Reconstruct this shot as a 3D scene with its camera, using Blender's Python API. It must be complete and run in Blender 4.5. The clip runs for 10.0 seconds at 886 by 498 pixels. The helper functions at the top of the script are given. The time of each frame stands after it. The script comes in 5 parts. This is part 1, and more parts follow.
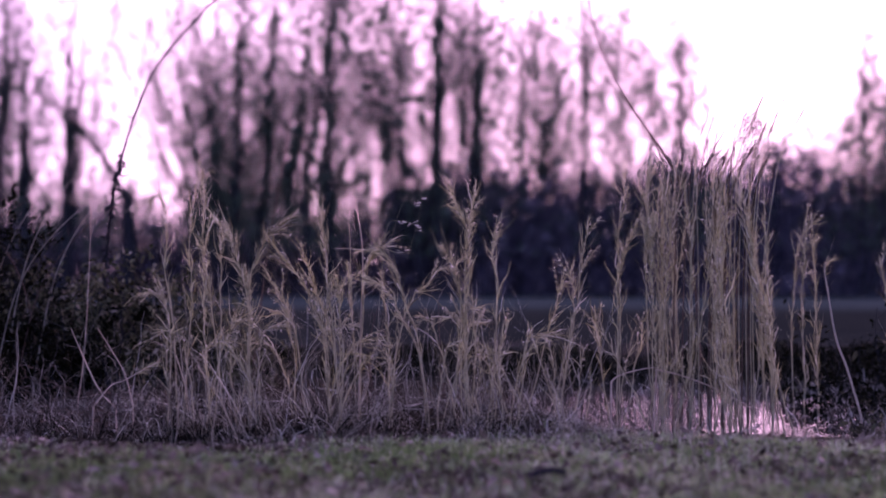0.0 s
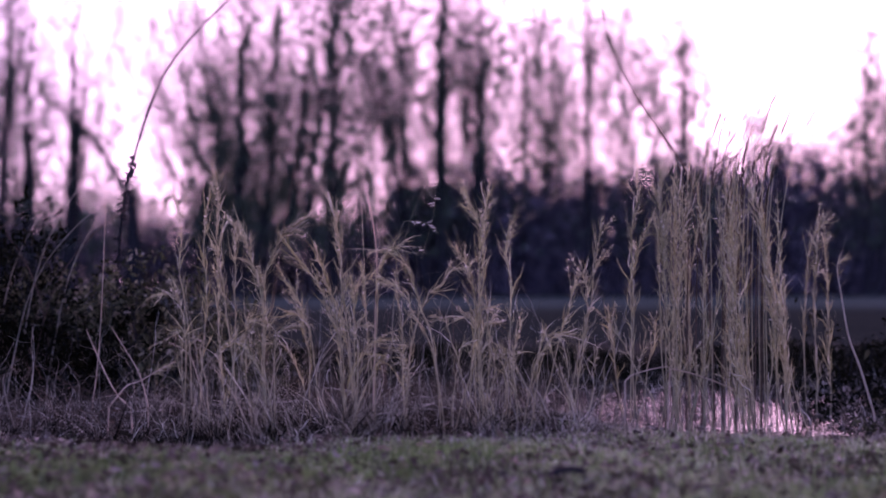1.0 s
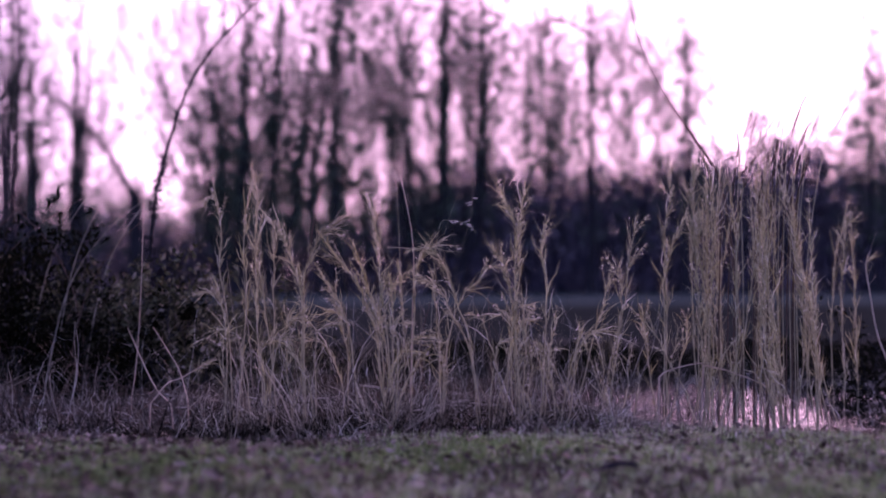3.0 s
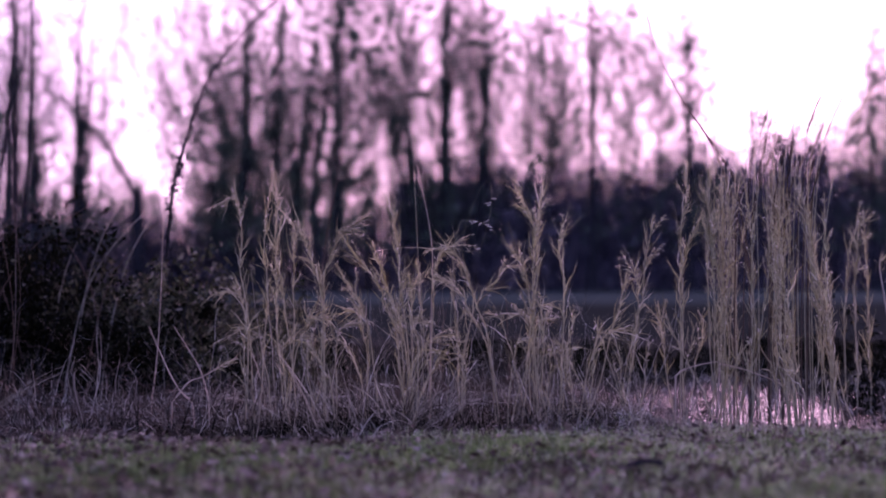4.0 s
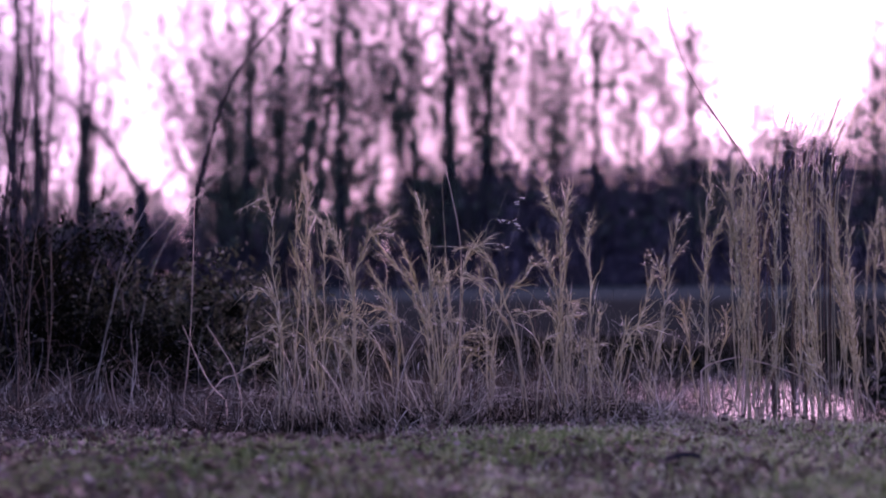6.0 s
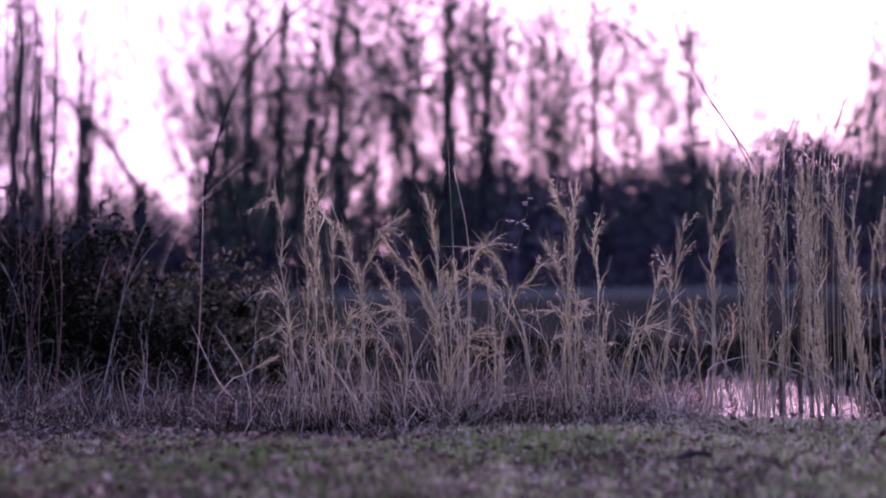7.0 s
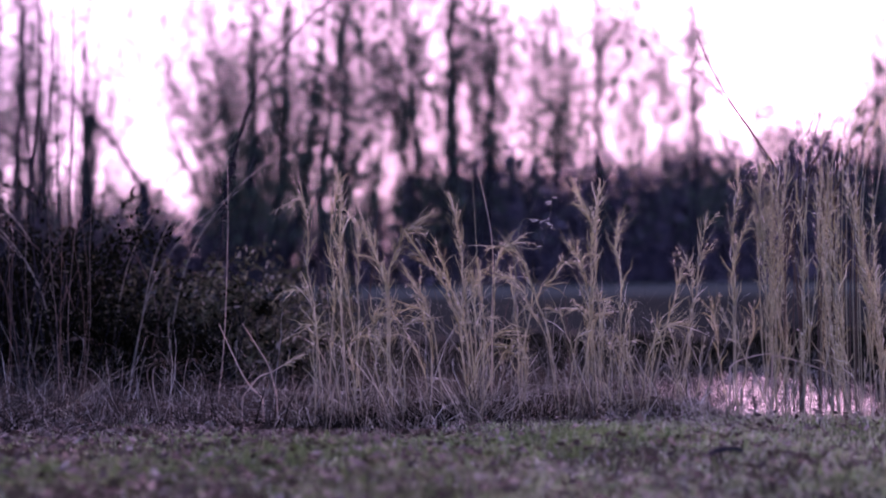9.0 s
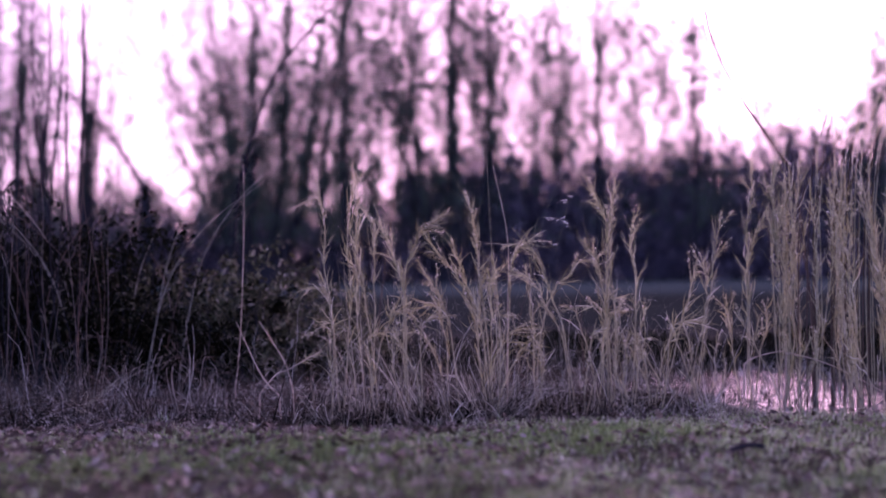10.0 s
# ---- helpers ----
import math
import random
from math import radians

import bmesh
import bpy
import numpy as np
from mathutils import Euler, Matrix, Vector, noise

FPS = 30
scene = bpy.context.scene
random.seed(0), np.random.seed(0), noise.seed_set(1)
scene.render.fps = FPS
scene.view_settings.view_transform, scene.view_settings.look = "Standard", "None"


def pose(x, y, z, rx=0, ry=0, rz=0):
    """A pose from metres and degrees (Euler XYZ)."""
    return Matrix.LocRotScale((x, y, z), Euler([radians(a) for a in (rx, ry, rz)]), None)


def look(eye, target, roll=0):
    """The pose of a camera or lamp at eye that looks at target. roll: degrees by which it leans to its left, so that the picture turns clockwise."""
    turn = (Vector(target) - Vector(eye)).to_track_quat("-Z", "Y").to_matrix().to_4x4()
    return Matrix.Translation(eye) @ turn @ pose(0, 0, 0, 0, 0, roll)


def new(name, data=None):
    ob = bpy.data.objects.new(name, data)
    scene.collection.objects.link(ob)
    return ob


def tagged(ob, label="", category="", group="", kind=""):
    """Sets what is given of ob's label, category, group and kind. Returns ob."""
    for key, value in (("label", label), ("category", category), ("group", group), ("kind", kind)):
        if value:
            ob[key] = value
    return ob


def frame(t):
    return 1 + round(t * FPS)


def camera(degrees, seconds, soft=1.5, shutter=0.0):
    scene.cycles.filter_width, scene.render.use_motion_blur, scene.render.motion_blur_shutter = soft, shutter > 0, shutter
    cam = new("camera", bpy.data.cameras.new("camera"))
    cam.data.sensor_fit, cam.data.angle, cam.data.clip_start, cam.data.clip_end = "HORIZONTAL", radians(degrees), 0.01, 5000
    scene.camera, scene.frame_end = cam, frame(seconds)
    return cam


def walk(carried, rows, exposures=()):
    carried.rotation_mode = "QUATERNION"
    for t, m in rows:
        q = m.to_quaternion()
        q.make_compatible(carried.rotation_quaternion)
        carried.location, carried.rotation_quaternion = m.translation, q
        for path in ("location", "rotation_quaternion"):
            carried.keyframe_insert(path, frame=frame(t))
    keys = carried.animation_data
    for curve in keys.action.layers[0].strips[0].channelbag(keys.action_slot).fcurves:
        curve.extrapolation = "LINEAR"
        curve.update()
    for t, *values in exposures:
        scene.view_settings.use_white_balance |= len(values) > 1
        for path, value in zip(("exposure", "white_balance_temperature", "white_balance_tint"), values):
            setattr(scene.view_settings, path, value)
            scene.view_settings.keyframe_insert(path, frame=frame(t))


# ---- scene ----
cam = camera(40.0, 10.0, soft=1.9)
PATH = [
    (0.0, (0.0000, 0.0000, 0.5082), (-0.0000, 2.7981, 0.5950), 0.10),
    (0.5, (-0.0157, -0.0122, 0.5096), (-0.0185, 2.7860, 0.5964), 0.00),
    (1.0, (-0.0437, -0.0129, 0.5082), (-0.0507, 2.7855, 0.5950), -0.10),
    (1.5, (-0.0792, -0.0315, 0.5096), (-0.0834, 2.7681, 0.5964), -0.00),
    (2.0, (-0.1147, -0.0488, 0.5110), (-0.1203, 2.7495, 0.5950), -0.00),
    (2.5, (-0.1530, -0.0674, 0.5096), (-0.1600, 2.7309, 0.5922), -0.10),
    (4.0, (-0.2697, -0.1386, 0.5194), (-0.2781, 2.6597, 0.5950), -0.20),
    (4.5, (-0.2998, -0.1659, 0.5208), (-0.3096, 2.6339, 0.5950), -0.30),
    (5.0, (-0.3299, -0.1931, 0.5250), (-0.3369, 2.6052, 0.5964), -0.50),
    (5.5, (-0.3570, -0.2106, 0.5278), (-0.3696, 2.5893, 0.5950), -0.50),
    (7.0, (-0.4238, -0.2495, 0.5306), (-0.4336, 2.5503, 0.5964), -0.60),
    (7.5, (-0.4396, -0.2631, 0.5320), (-0.4452, 2.5366, 0.5978), -0.60),
    (8.0, (-0.4609, -0.2751, 0.5334), (-0.4693, 2.5233, 0.5978), -0.60),
    (8.5, (-0.4878, -0.2870, 0.5348), (-0.4948, 2.5127, 0.5964), -0.60),
    (9.0, (-0.5206, -0.3100, 0.5362), (-0.5346, 2.4886, 0.5964), -0.70),
    (9.5, (-0.5560, -0.3216, 0.5376), (-0.5657, 2.4782, 0.5950), -0.70),
    (10.0, (-0.5958, -0.3444, 0.5390), (-0.6069, 2.4554, 0.5936), -0.70),
]
walk(cam, [(t, look(eye, target, roll)) for t, eye, target, roll in PATH],
     exposures=[(0.0, 0.98, 6450, 93), (5.5, 0.98, 6450, 93), (7.0, 1.25, 6450, 93), (10.0, 1.3, 6450, 93)])
cam.data.dof.use_dof = True
cam.data.dof.focus_distance = 5.0
cam.data.dof.aperture_fstop = 1.15
cam.data.dof.aperture_blades = 0

# ---- light ----
world = bpy.data.worlds.new("evening_sky")
scene.world = world
world.use_nodes = True
wt = world.node_tree
wt.nodes.clear()
sky = wt.nodes.new("ShaderNodeTexSky")
sky.sky_type = "NISHITA"
sky.sun_disc = False
sky.sun_elevation = radians(10)
sky.sun_rotation = radians(50)
sky.air_density = 1.0
sky.dust_density = 1.0
sky.ozone_density = 1.0
bg = wt.nodes.new("ShaderNodeBackground")
bg.inputs["Strength"].default_value = 0.11
wo = wt.nodes.new("ShaderNodeOutputWorld")
wt.links.new(sky.outputs[0], bg.inputs[0])
veil = wt.nodes.new("ShaderNodeBackground")
# thin cloud: pink towards the sunset, blue dusk on the far side
where = wt.nodes.new("ShaderNodeTexCoord")
toward = wt.nodes.new("ShaderNodeVectorMath")
toward.operation = "DOT_PRODUCT"
toward.inputs[1].default_value = Vector((math.sin(radians(16)), math.cos(radians(16)), 0.25)).normalized()
wt.links.new(where.outputs["Generated"], toward.inputs[0])
spread = wt.nodes.new("ShaderNodeMapRange")
spread.inputs[1].default_value, spread.inputs[2].default_value = -1.0, 1.0
wt.links.new(toward.outputs["Value"], spread.inputs[0])
glow = wt.nodes.new("ShaderNodeValToRGB")
glow.color_ramp.interpolation = "EASE"
glow.color_ramp.elements[0].position, glow.color_ramp.elements[0].color = 0.35, (0.25, 0.55, 0.88, 1)
glow.color_ramp.elements[1].position, glow.color_ramp.elements[1].color = 0.82, (0.62, 0.74, 0.80, 1)
glow.color_ramp.elements.new(0.90).color = (3.1, 2.58, 2.75, 1)
glow.color_ramp.elements.new(0.96).color = (4.9, 4.0, 4.05, 1)
glow.color_ramp.elements.new(0.98).color = (5.0, 4.0, 4.0, 1)
glow.color_ramp.elements.new(1.0).color = (7.2, 5.9, 5.8, 1)
wt.links.new(spread.outputs[0], glow.inputs[0])
wt.links.new(glow.outputs[0], veil.inputs["Color"])
veil.inputs["Strength"].default_value = 0.8
hazy = wt.nodes.new("ShaderNodeMixShader")
hazy.inputs[0].default_value = 0.45
wt.links.new(bg.outputs[0], hazy.inputs[1])
wt.links.new(veil.outputs[0], hazy.inputs[2])
wt.links.new(hazy.outputs[0], wo.inputs[0])

sun_data = bpy.data.lights.new("sun", "SUN")
sun_data.energy = 0.5
sun_data.angle = radians(14)
sun_data.color = (1.0, 0.86, 0.72)
sun = new("sun", sun_data)
sun.matrix_world = look((0, 0, 30), Vector((0, 0, 30)) - Vector((math.sin(radians(50)) * 4, math.cos(radians(50)) * 4, 0.705)))


# ---- materials ----
def material(name):
    m = bpy.data.materials.new(name)
    m.use_nodes = True
    return m, m.node_tree, m.node_tree.nodes["Principled BSDF"]


def ramp(t, source, stops):
    n = t.nodes.new("ShaderNodeValToRGB")
    n.color_ramp.elements.remove(n.color_ramp.elements[1])
    n.color_ramp.elements[0].position = stops[0][0]
    n.color_ramp.elements[0].color = (*stops[0][1], 1)
    for p, c in stops[1:]:
        n.color_ramp.elements.new(p).color = (*c, 1)
    t.links.new(source, n.inputs[0])
    return n.outputs[0]


def noise_tex(t, scale, detail=4.0, rough=0.6):
    co = t.nodes.new("ShaderNodeTexCoord")
    n = t.nodes.new("ShaderNodeTexNoise")
    n.inputs["Scale"].default_value = scale
    n.inputs["Detail"].default_value = detail
    n.inputs["Roughness"].default_value = rough
    t.links.new(co.outputs["Object"], n.inputs["Vector"])
    return n.outputs["Fac"]


def mixed(t, a, b, fac, mode="MIX"):
    n = t.nodes.new("ShaderNodeMix")
    n.data_type = "RGBA"
    n.blend_type = mode
    n.inputs[0].default_value = fac if isinstance(fac, float) else 0.5
    if not isinstance(fac, float):
        t.links.new(fac, n.inputs[0])
    t.links.new(a, n.inputs[6])
    t.links.new(b, n.inputs[7])
    return n.outputs[2]


def blade_material(name, stops, scale=9.0, through_light=0.3, dull=0.75, wear=(0.55, 1.2), gloss=0.2, vary=0.0):
    """Leaf or straw: one tone a blade, mottled along its length, letting some light through."""
    m, t, p = material(name)
    geo = t.nodes.new("ShaderNodeNewGeometry")
    tone = ramp(t, geo.outputs["Random Per Island"], stops)
    mott = ramp(t, noise_tex(t, scale), [(0.3, (wear[0],) * 3), (0.7, (wear[1],) * 3)])
    each = t.nodes.new("ShaderNodeObjectInfo")
    shade = ramp(t, each.outputs["Random"], [(0.0, (0.66, 0.68, 0.70)), (0.4, (1.0, 1.0, 1.0)), (0.75, (1.10, 1.0, 0.78)), (1.0, (1.1, 1.12, 1.12))])
    col = mixed(t, mixed(t, tone, mott, 1.0, "MULTIPLY"), shade, vary, "MULTIPLY")
    t.links.new(col, p.inputs["Base Color"])
    p.inputs["Roughness"].default_value = dull
    p.inputs["Specular IOR Level"].default_value = gloss
    tr = t.nodes.new("ShaderNodeBsdfTranslucent")
    t.links.new(col, tr.inputs["Color"])
    mx = t.nodes.new("ShaderNodeMixShader")
    mx.inputs[0].default_value = through_light
    t.links.new(p.outputs[0], mx.inputs[1])
    t.links.new(tr.outputs[0], mx.inputs[2])
    t.links.new(mx.outputs[0], t.nodes["Material Output"].inputs["Surface"])
    return m


def solid_material(name, stops, scale, fine, rough=0.9, bump=0.3):
    """Two scales of variation: broad patches and fine grain with relief."""
    m, t, p = material(name)
    broad = ramp(t, noise_tex(t, scale, 3.0), stops)
    grain_fac = noise_tex(t, fine, 6.0, 0.7)
    grain = ramp(t, grain_fac, [(0.25, (0.5, 0.5, 0.5)), (0.75, (1.3, 1.3, 1.3))])
    t.links.new(mixed(t, broad, grain, 1.0, "MULTIPLY"), p.inputs["Base Color"])
    p.inputs["Roughness"].default_value = rough
    p.inputs["Specular IOR Level"].default_value = 0.2
    b = t.nodes.new("ShaderNodeBump")
    b.inputs["Strength"].default_value = bump
    t.links.new(grain_fac, b.inputs["Height"])
    t.links.new(b.outputs[0], p.inputs["Normal"])
    return m


SEDGE = blade_material("dry_sedge_straw", [(0.0, (0.13, 0.13, 0.085)), (0.3, (0.31, 0.325, 0.20)), (0.7, (0.48, 0.51, 0.325)), (0.9, (0.47, 0.50, 0.41)), (1.0, (0.80, 0.84, 0.79))], 30.0, 0.35, vary=1.0)
CULM = blade_material("sedge_culm", [(0.0, (0.21, 0.20, 0.13)), (0.5, (0.33, 0.33, 0.22)), (1.0, (0.46, 0.47, 0.36))], 20.0, 0.1)
PLUME = blade_material("sedge_plume", [(0.0, (0.23, 0.23, 0.145)), (0.4, (0.41, 0.42, 0.28)), (0.8, (0.60, 0.62, 0.48)), (1.0, (0.82, 0.85, 0.79))], 40.0, 0.45, vary=0.6)
BASAL = blade_material("basal_leaf", [(0.0, (0.045, 0.045, 0.038)), (0.35, (0.155, 0.162, 0.132)), (0.7, (0.34, 0.355, 0.30)), (1.0, (0.62, 0.65, 0.58))], 22.0, 0.25, vary=0.5)
FLUFF = blade_material("seed_fluff", [(0.0, (0.75, 0.70, 0.66)), (1.0, (0.88, 0.85, 0.82))], 40.0, 0.4)
THATCH = blade_material("dead_thatch", [(0.0, (0.03, 0.029, 0.025)), (0.4, (0.10, 0.095, 0.08)), (0.6, (0.24, 0.255, 0.22)), (0.88, (0.40, 0.42, 0.38)), (1.0, (0.64, 0.66, 0.61))], 22.0, 0.2, 0.75, (0.4, 1.35))
# litter colour, also the shaded copy of the grass before the shrub
LITTER_AND_SHADED = blade_material("grass_litter", [(0.0, (0.018, 0.017, 0.015)), (0.45, (0.054, 0.051, 0.046)), (0.7, (0.19, 0.185, 0.165)), (1.0, (0.50, 0.50, 0.46))], 14.0, 0.1)
LAWN = blade_material("dormant_lawn", [(0.0, (0.13, 0.21, 0.08)), (0.4, (0.25, 0.41, 0.18)), (0.6, (0.38, 0.48, 0.29)), (0.82, (0.42, 0.42, 0.36)), (1.0, (0.60, 0.60, 0.56))], 9.0, 0.25, 0.8, (0.4, 1.5))
GREEN = blade_material("green_grass", [(0.0, (0.06, 0.12, 0.04)), (0.6, (0.14, 0.25, 0.09)), (1.0, (0.27, 0.37, 0.18))], 9.0, 0.3, 0.75, (0.5, 1.4))
DULL_GRASS = blade_material("far_bank_grass", [(0.0, (0.02, 0.021, 0.02)), (0.6, (0.05, 0.052, 0.048)), (1.0, (0.12, 0.118, 0.10))], 5.0, 0.2)
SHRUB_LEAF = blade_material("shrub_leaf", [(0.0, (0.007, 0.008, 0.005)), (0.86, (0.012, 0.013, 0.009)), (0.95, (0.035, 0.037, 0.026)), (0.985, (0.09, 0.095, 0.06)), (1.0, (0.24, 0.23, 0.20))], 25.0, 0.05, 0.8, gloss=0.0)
# near-black leaf bases: the shade inside clumps is put into this colour
CORE_SHADE = blade_material("leaf_base_shade", [(0.0, (0.008, 0.007, 0.007)), (0.8, (0.018, 0.016, 0.014)), (1.0, (0.05, 0.042, 0.036))], 30.0, 0.05, 0.85, gloss=0.0)
OLIVE_LEAF = blade_material("olive_leaf", [(0.0, (0.02, 0.022, 0.016)), (0.5, (0.065, 0.078, 0.045)), (0.85, (0.14, 0.155, 0.095)), (1.0, (0.30, 0.28, 0.24))], 25.0, 0.15, 0.8, gloss=0.05)
DRY_LEAF = blade_material("fallen_leaf", [(0.0, (0.02, 0.016, 0.014)), (0.5, (0.05, 0.040, 0.034)), (0.85, (0.13, 0.11, 0.095)), (1.0, (0.26, 0.24, 0.22))], 30.0, 0.1)
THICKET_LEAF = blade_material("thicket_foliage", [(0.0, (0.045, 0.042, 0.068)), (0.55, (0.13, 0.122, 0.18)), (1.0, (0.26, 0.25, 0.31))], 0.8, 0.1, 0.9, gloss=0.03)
BARK = solid_material("bark", [(0.3, (0.012, 0.014, 0.020)), (0.7, (0.026, 0.029, 0.038))], 0.9, 14.0, 0.95, 0.6)
TWIG = solid_material("twig_bark", [(0.3, (0.038, 0.072, 0.052)), (0.7, (0.080, 0.135, 0.095))], 0.8, 8.0, 0.9, 0.1)
CANE = solid_material("dark_cane", [(0.3, (0.05, 0.035, 0.03)), (0.7, (0.11, 0.08, 0.065))], 12.0, 120.0, 0.7, 0.2)
PALE_STALK = solid_material("pale_stalk", [(0.3, (0.38, 0.31, 0.25)), (0.7, (0.55, 0.48, 0.41))], 14.0, 150.0, 0.8, 0.2)


def ground_material():
    """Dark bare soil and litter under the near grasses, a duller close-cropped field beyond the pond."""
    m, t, p = material("winter_ground")
    near = ramp(t, noise_tex(t, 2.2, 4.0), [(0.3, (0.012, 0.010, 0.009)), (0.5, (0.024, 0.022, 0.016)), (0.7, (0.038, 0.031, 0.027))])
    field = ramp(t, noise_tex(t, 0.35, 5.0), [(0.3, (0.013, 0.018, 0.018)), (0.7, (0.023, 0.029, 0.027))])
    co = t.nodes.new("ShaderNodeTexCoord")
    sep = t.nodes.new("ShaderNodeSeparateXYZ")
    t.links.new(co.outputs["Object"], sep.inputs[0])
    straw = ramp(t, noise_tex(t, 0.2, 4.0), [(0.3, (0.032, 0.050, 0.052)), (0.7, (0.050, 0.074, 0.072))])
    mown = t.nodes.new("ShaderNodeMapRange")
    mown.inputs[1].default_value, mown.inputs[2].default_value = 24.0, 34.0
    t.links.new(sep.outputs["Y"], mown.inputs[0])
    field = mixed(t, field, straw, mown.outputs[0])
    edge = t.nodes.new("ShaderNodeMapRange")
    edge.inputs[1].default_value, edge.inputs[2].default_value = 6.5, 9.0
    t.links.new(sep.outputs["Y"], edge.inputs[0])
    turf = ramp(t, noise_tex(t, 1.3, 5.0), [(0.3, (0.024, 0.024, 0.019)), (0.7, (0.048, 0.051, 0.036))])
    lawn_edge = t.nodes.new("ShaderNodeMapRange")
    lawn_edge.inputs[1].default_value, lawn_edge.inputs[2].default_value = 4.3, 3.6
    t.links.new(sep.outputs["Y"], lawn_edge.inputs[0])
    near = mixed(t, near, turf, lawn_edge.outputs[0])
    fac = noise_tex(t, 60.0, 6.0, 0.7)
    grain = ramp(t, fac, [(0.25, (0.5, 0.5, 0.5)), (0.75, (1.3, 1.3, 1.3))])
    t.links.new(mixed(t, mixed(t, near, field, edge.outputs[0]), grain, 1.0, "MULTIPLY"), p.inputs["Base Color"])
    p.inputs["Roughness"].default_value = 1.0
    p.inputs["Specular IOR Level"].default_value = 0.0
    b = t.nodes.new("ShaderNodeBump")
    b.inputs["Strength"].default_value = 0.5
    t.links.new(fac, b.inputs["Height"])
    t.links.new(b.outputs[0], p.inputs["Normal"])
    return m


SOIL = ground_material()


def water_material():
    m, t, p = material("pond_water")
    p.inputs["Base Color"].default_value = (0.018, 0.016, 0.012, 1)
    p.inputs["Roughness"].default_value = 0.015
    p.inputs["IOR"].default_value = 1.33
    b = t.nodes.new("ShaderNodeBump")
    b.inputs["Strength"].default_value = 0.6
    b.inputs["Distance"].default_value = 0.009
    t.links.new(noise_tex(t, 18.0, 2.0), b.inputs["Height"])
    t.links.new(b.outputs[0], p.inputs["Normal"])
    return m


WATER = water_material()


# ---- mesh helpers ----
def quick_mesh(name, verts, faces, mat, smooth=False):
    """A mesh from arrays: verts (n, 3), faces (m, 4) or (m, 3)."""
    verts, faces = np.asarray(verts, np.float32), np.asarray(faces, np.int32)
    me = bpy.data.meshes.new(name)
    k = faces.shape[1]
    me.vertices.add(len(verts))
    me.vertices.foreach_set("co", verts.ravel())
    me.loops.add(faces.size)
    me.loops.foreach_set("vertex_index", faces.ravel())
    me.polygons.add(len(faces))
    me.polygons.foreach_set("loop_start", np.arange(0, faces.size, k, dtype=np.int32))
    me.polygons.foreach_set("use_smooth", np.full(len(faces), smooth))
    me.materials.append(mat)
    me.update(calc_edges=True)
    return me


def part(name, me, parent, label=""):
    ob = new(name, me)
    ob.parent = parent
    if label:
        tagged(ob, label)
    return ob


def thing(name, label, category, group="", at=(0, 0, 0)):
    ob = new(name)
    ob.location = at
    return tagged(ob, label, category, group)


def unit(v):
    return v / np.maximum(np.linalg.norm(v, axis=-1, keepdims=True), 1e-9)


def ribbons(path, width, side):
    """Flat tapering ribbons: path (n, k, 3), width (n, k), side (n, 3). Returns verts and quads."""
    n, k, _ = path.shape
    off = side[:, None, :] * width[..., None] * 0.5
    v = np.stack([path - off, path + off], 2).reshape(-1, 3)
    i = (np.arange(n)[:, None] * k + np.arange(k - 1)[None]) * 2
    f = np.stack([i, i + 1, i + 3, i + 2], -1).reshape(-1, 4)
    return v, f


def tubes(path, radius, sides=3):
    """Round tapering tubes along path (n, k, 3) with radius (n, k)."""
    n, k, _ = path.shape
    tan = unit(np.gradient(path, axis=1))
    ref = np.where(np.abs(tan[:, :1, 2:]) > 0.9, np.array([1.0, 0, 0]), np.array([0, 0, 1.0]))
    u = unit(np.cross(tan, np.broadcast_to(ref, tan.shape)))
    w = np.cross(tan, u)
    a = np.arange(sides) * 2 * np.pi / sides
    ring = u[:, :, None] * np.cos(a)[None, None, :, None] + w[:, :, None] * np.sin(a)[None, None, :, None]
    v = (path[:, :, None] + ring * radius[..., None, None]).reshape(-1, 3)
    base = (np.arange(n)[:, None] * k + np.arange(k - 1)[None]) * sides
    j = np.arange(sides)
    a0 = base[..., None] + j
    a1 = base[..., None] + (j + 1) % sides
    f = np.stack([a0, a1, a1 + sides, a0 + sides], -1).reshape(-1, 4)
    return v, f


def curved(r, base, way, length, k, droop, wander):
    """Curving lines from base (n, 3) along way (n, 3): droop pulls the tips down (or up, negative), wander shakes them."""
    n = len(base)
    s = np.linspace(0, 1, k)
    p = base[:, None] + way[:, None] * (length[:, None] * s)[..., None]
    p[..., 2] -= (droop * length)[:, None] * s ** 2
    p += np.cumsum(r.normal(0, 1, (n, k, 3)) * (s > 0)[None, :, None], 1) * (wander * length)[:, None, None] / k
    return p


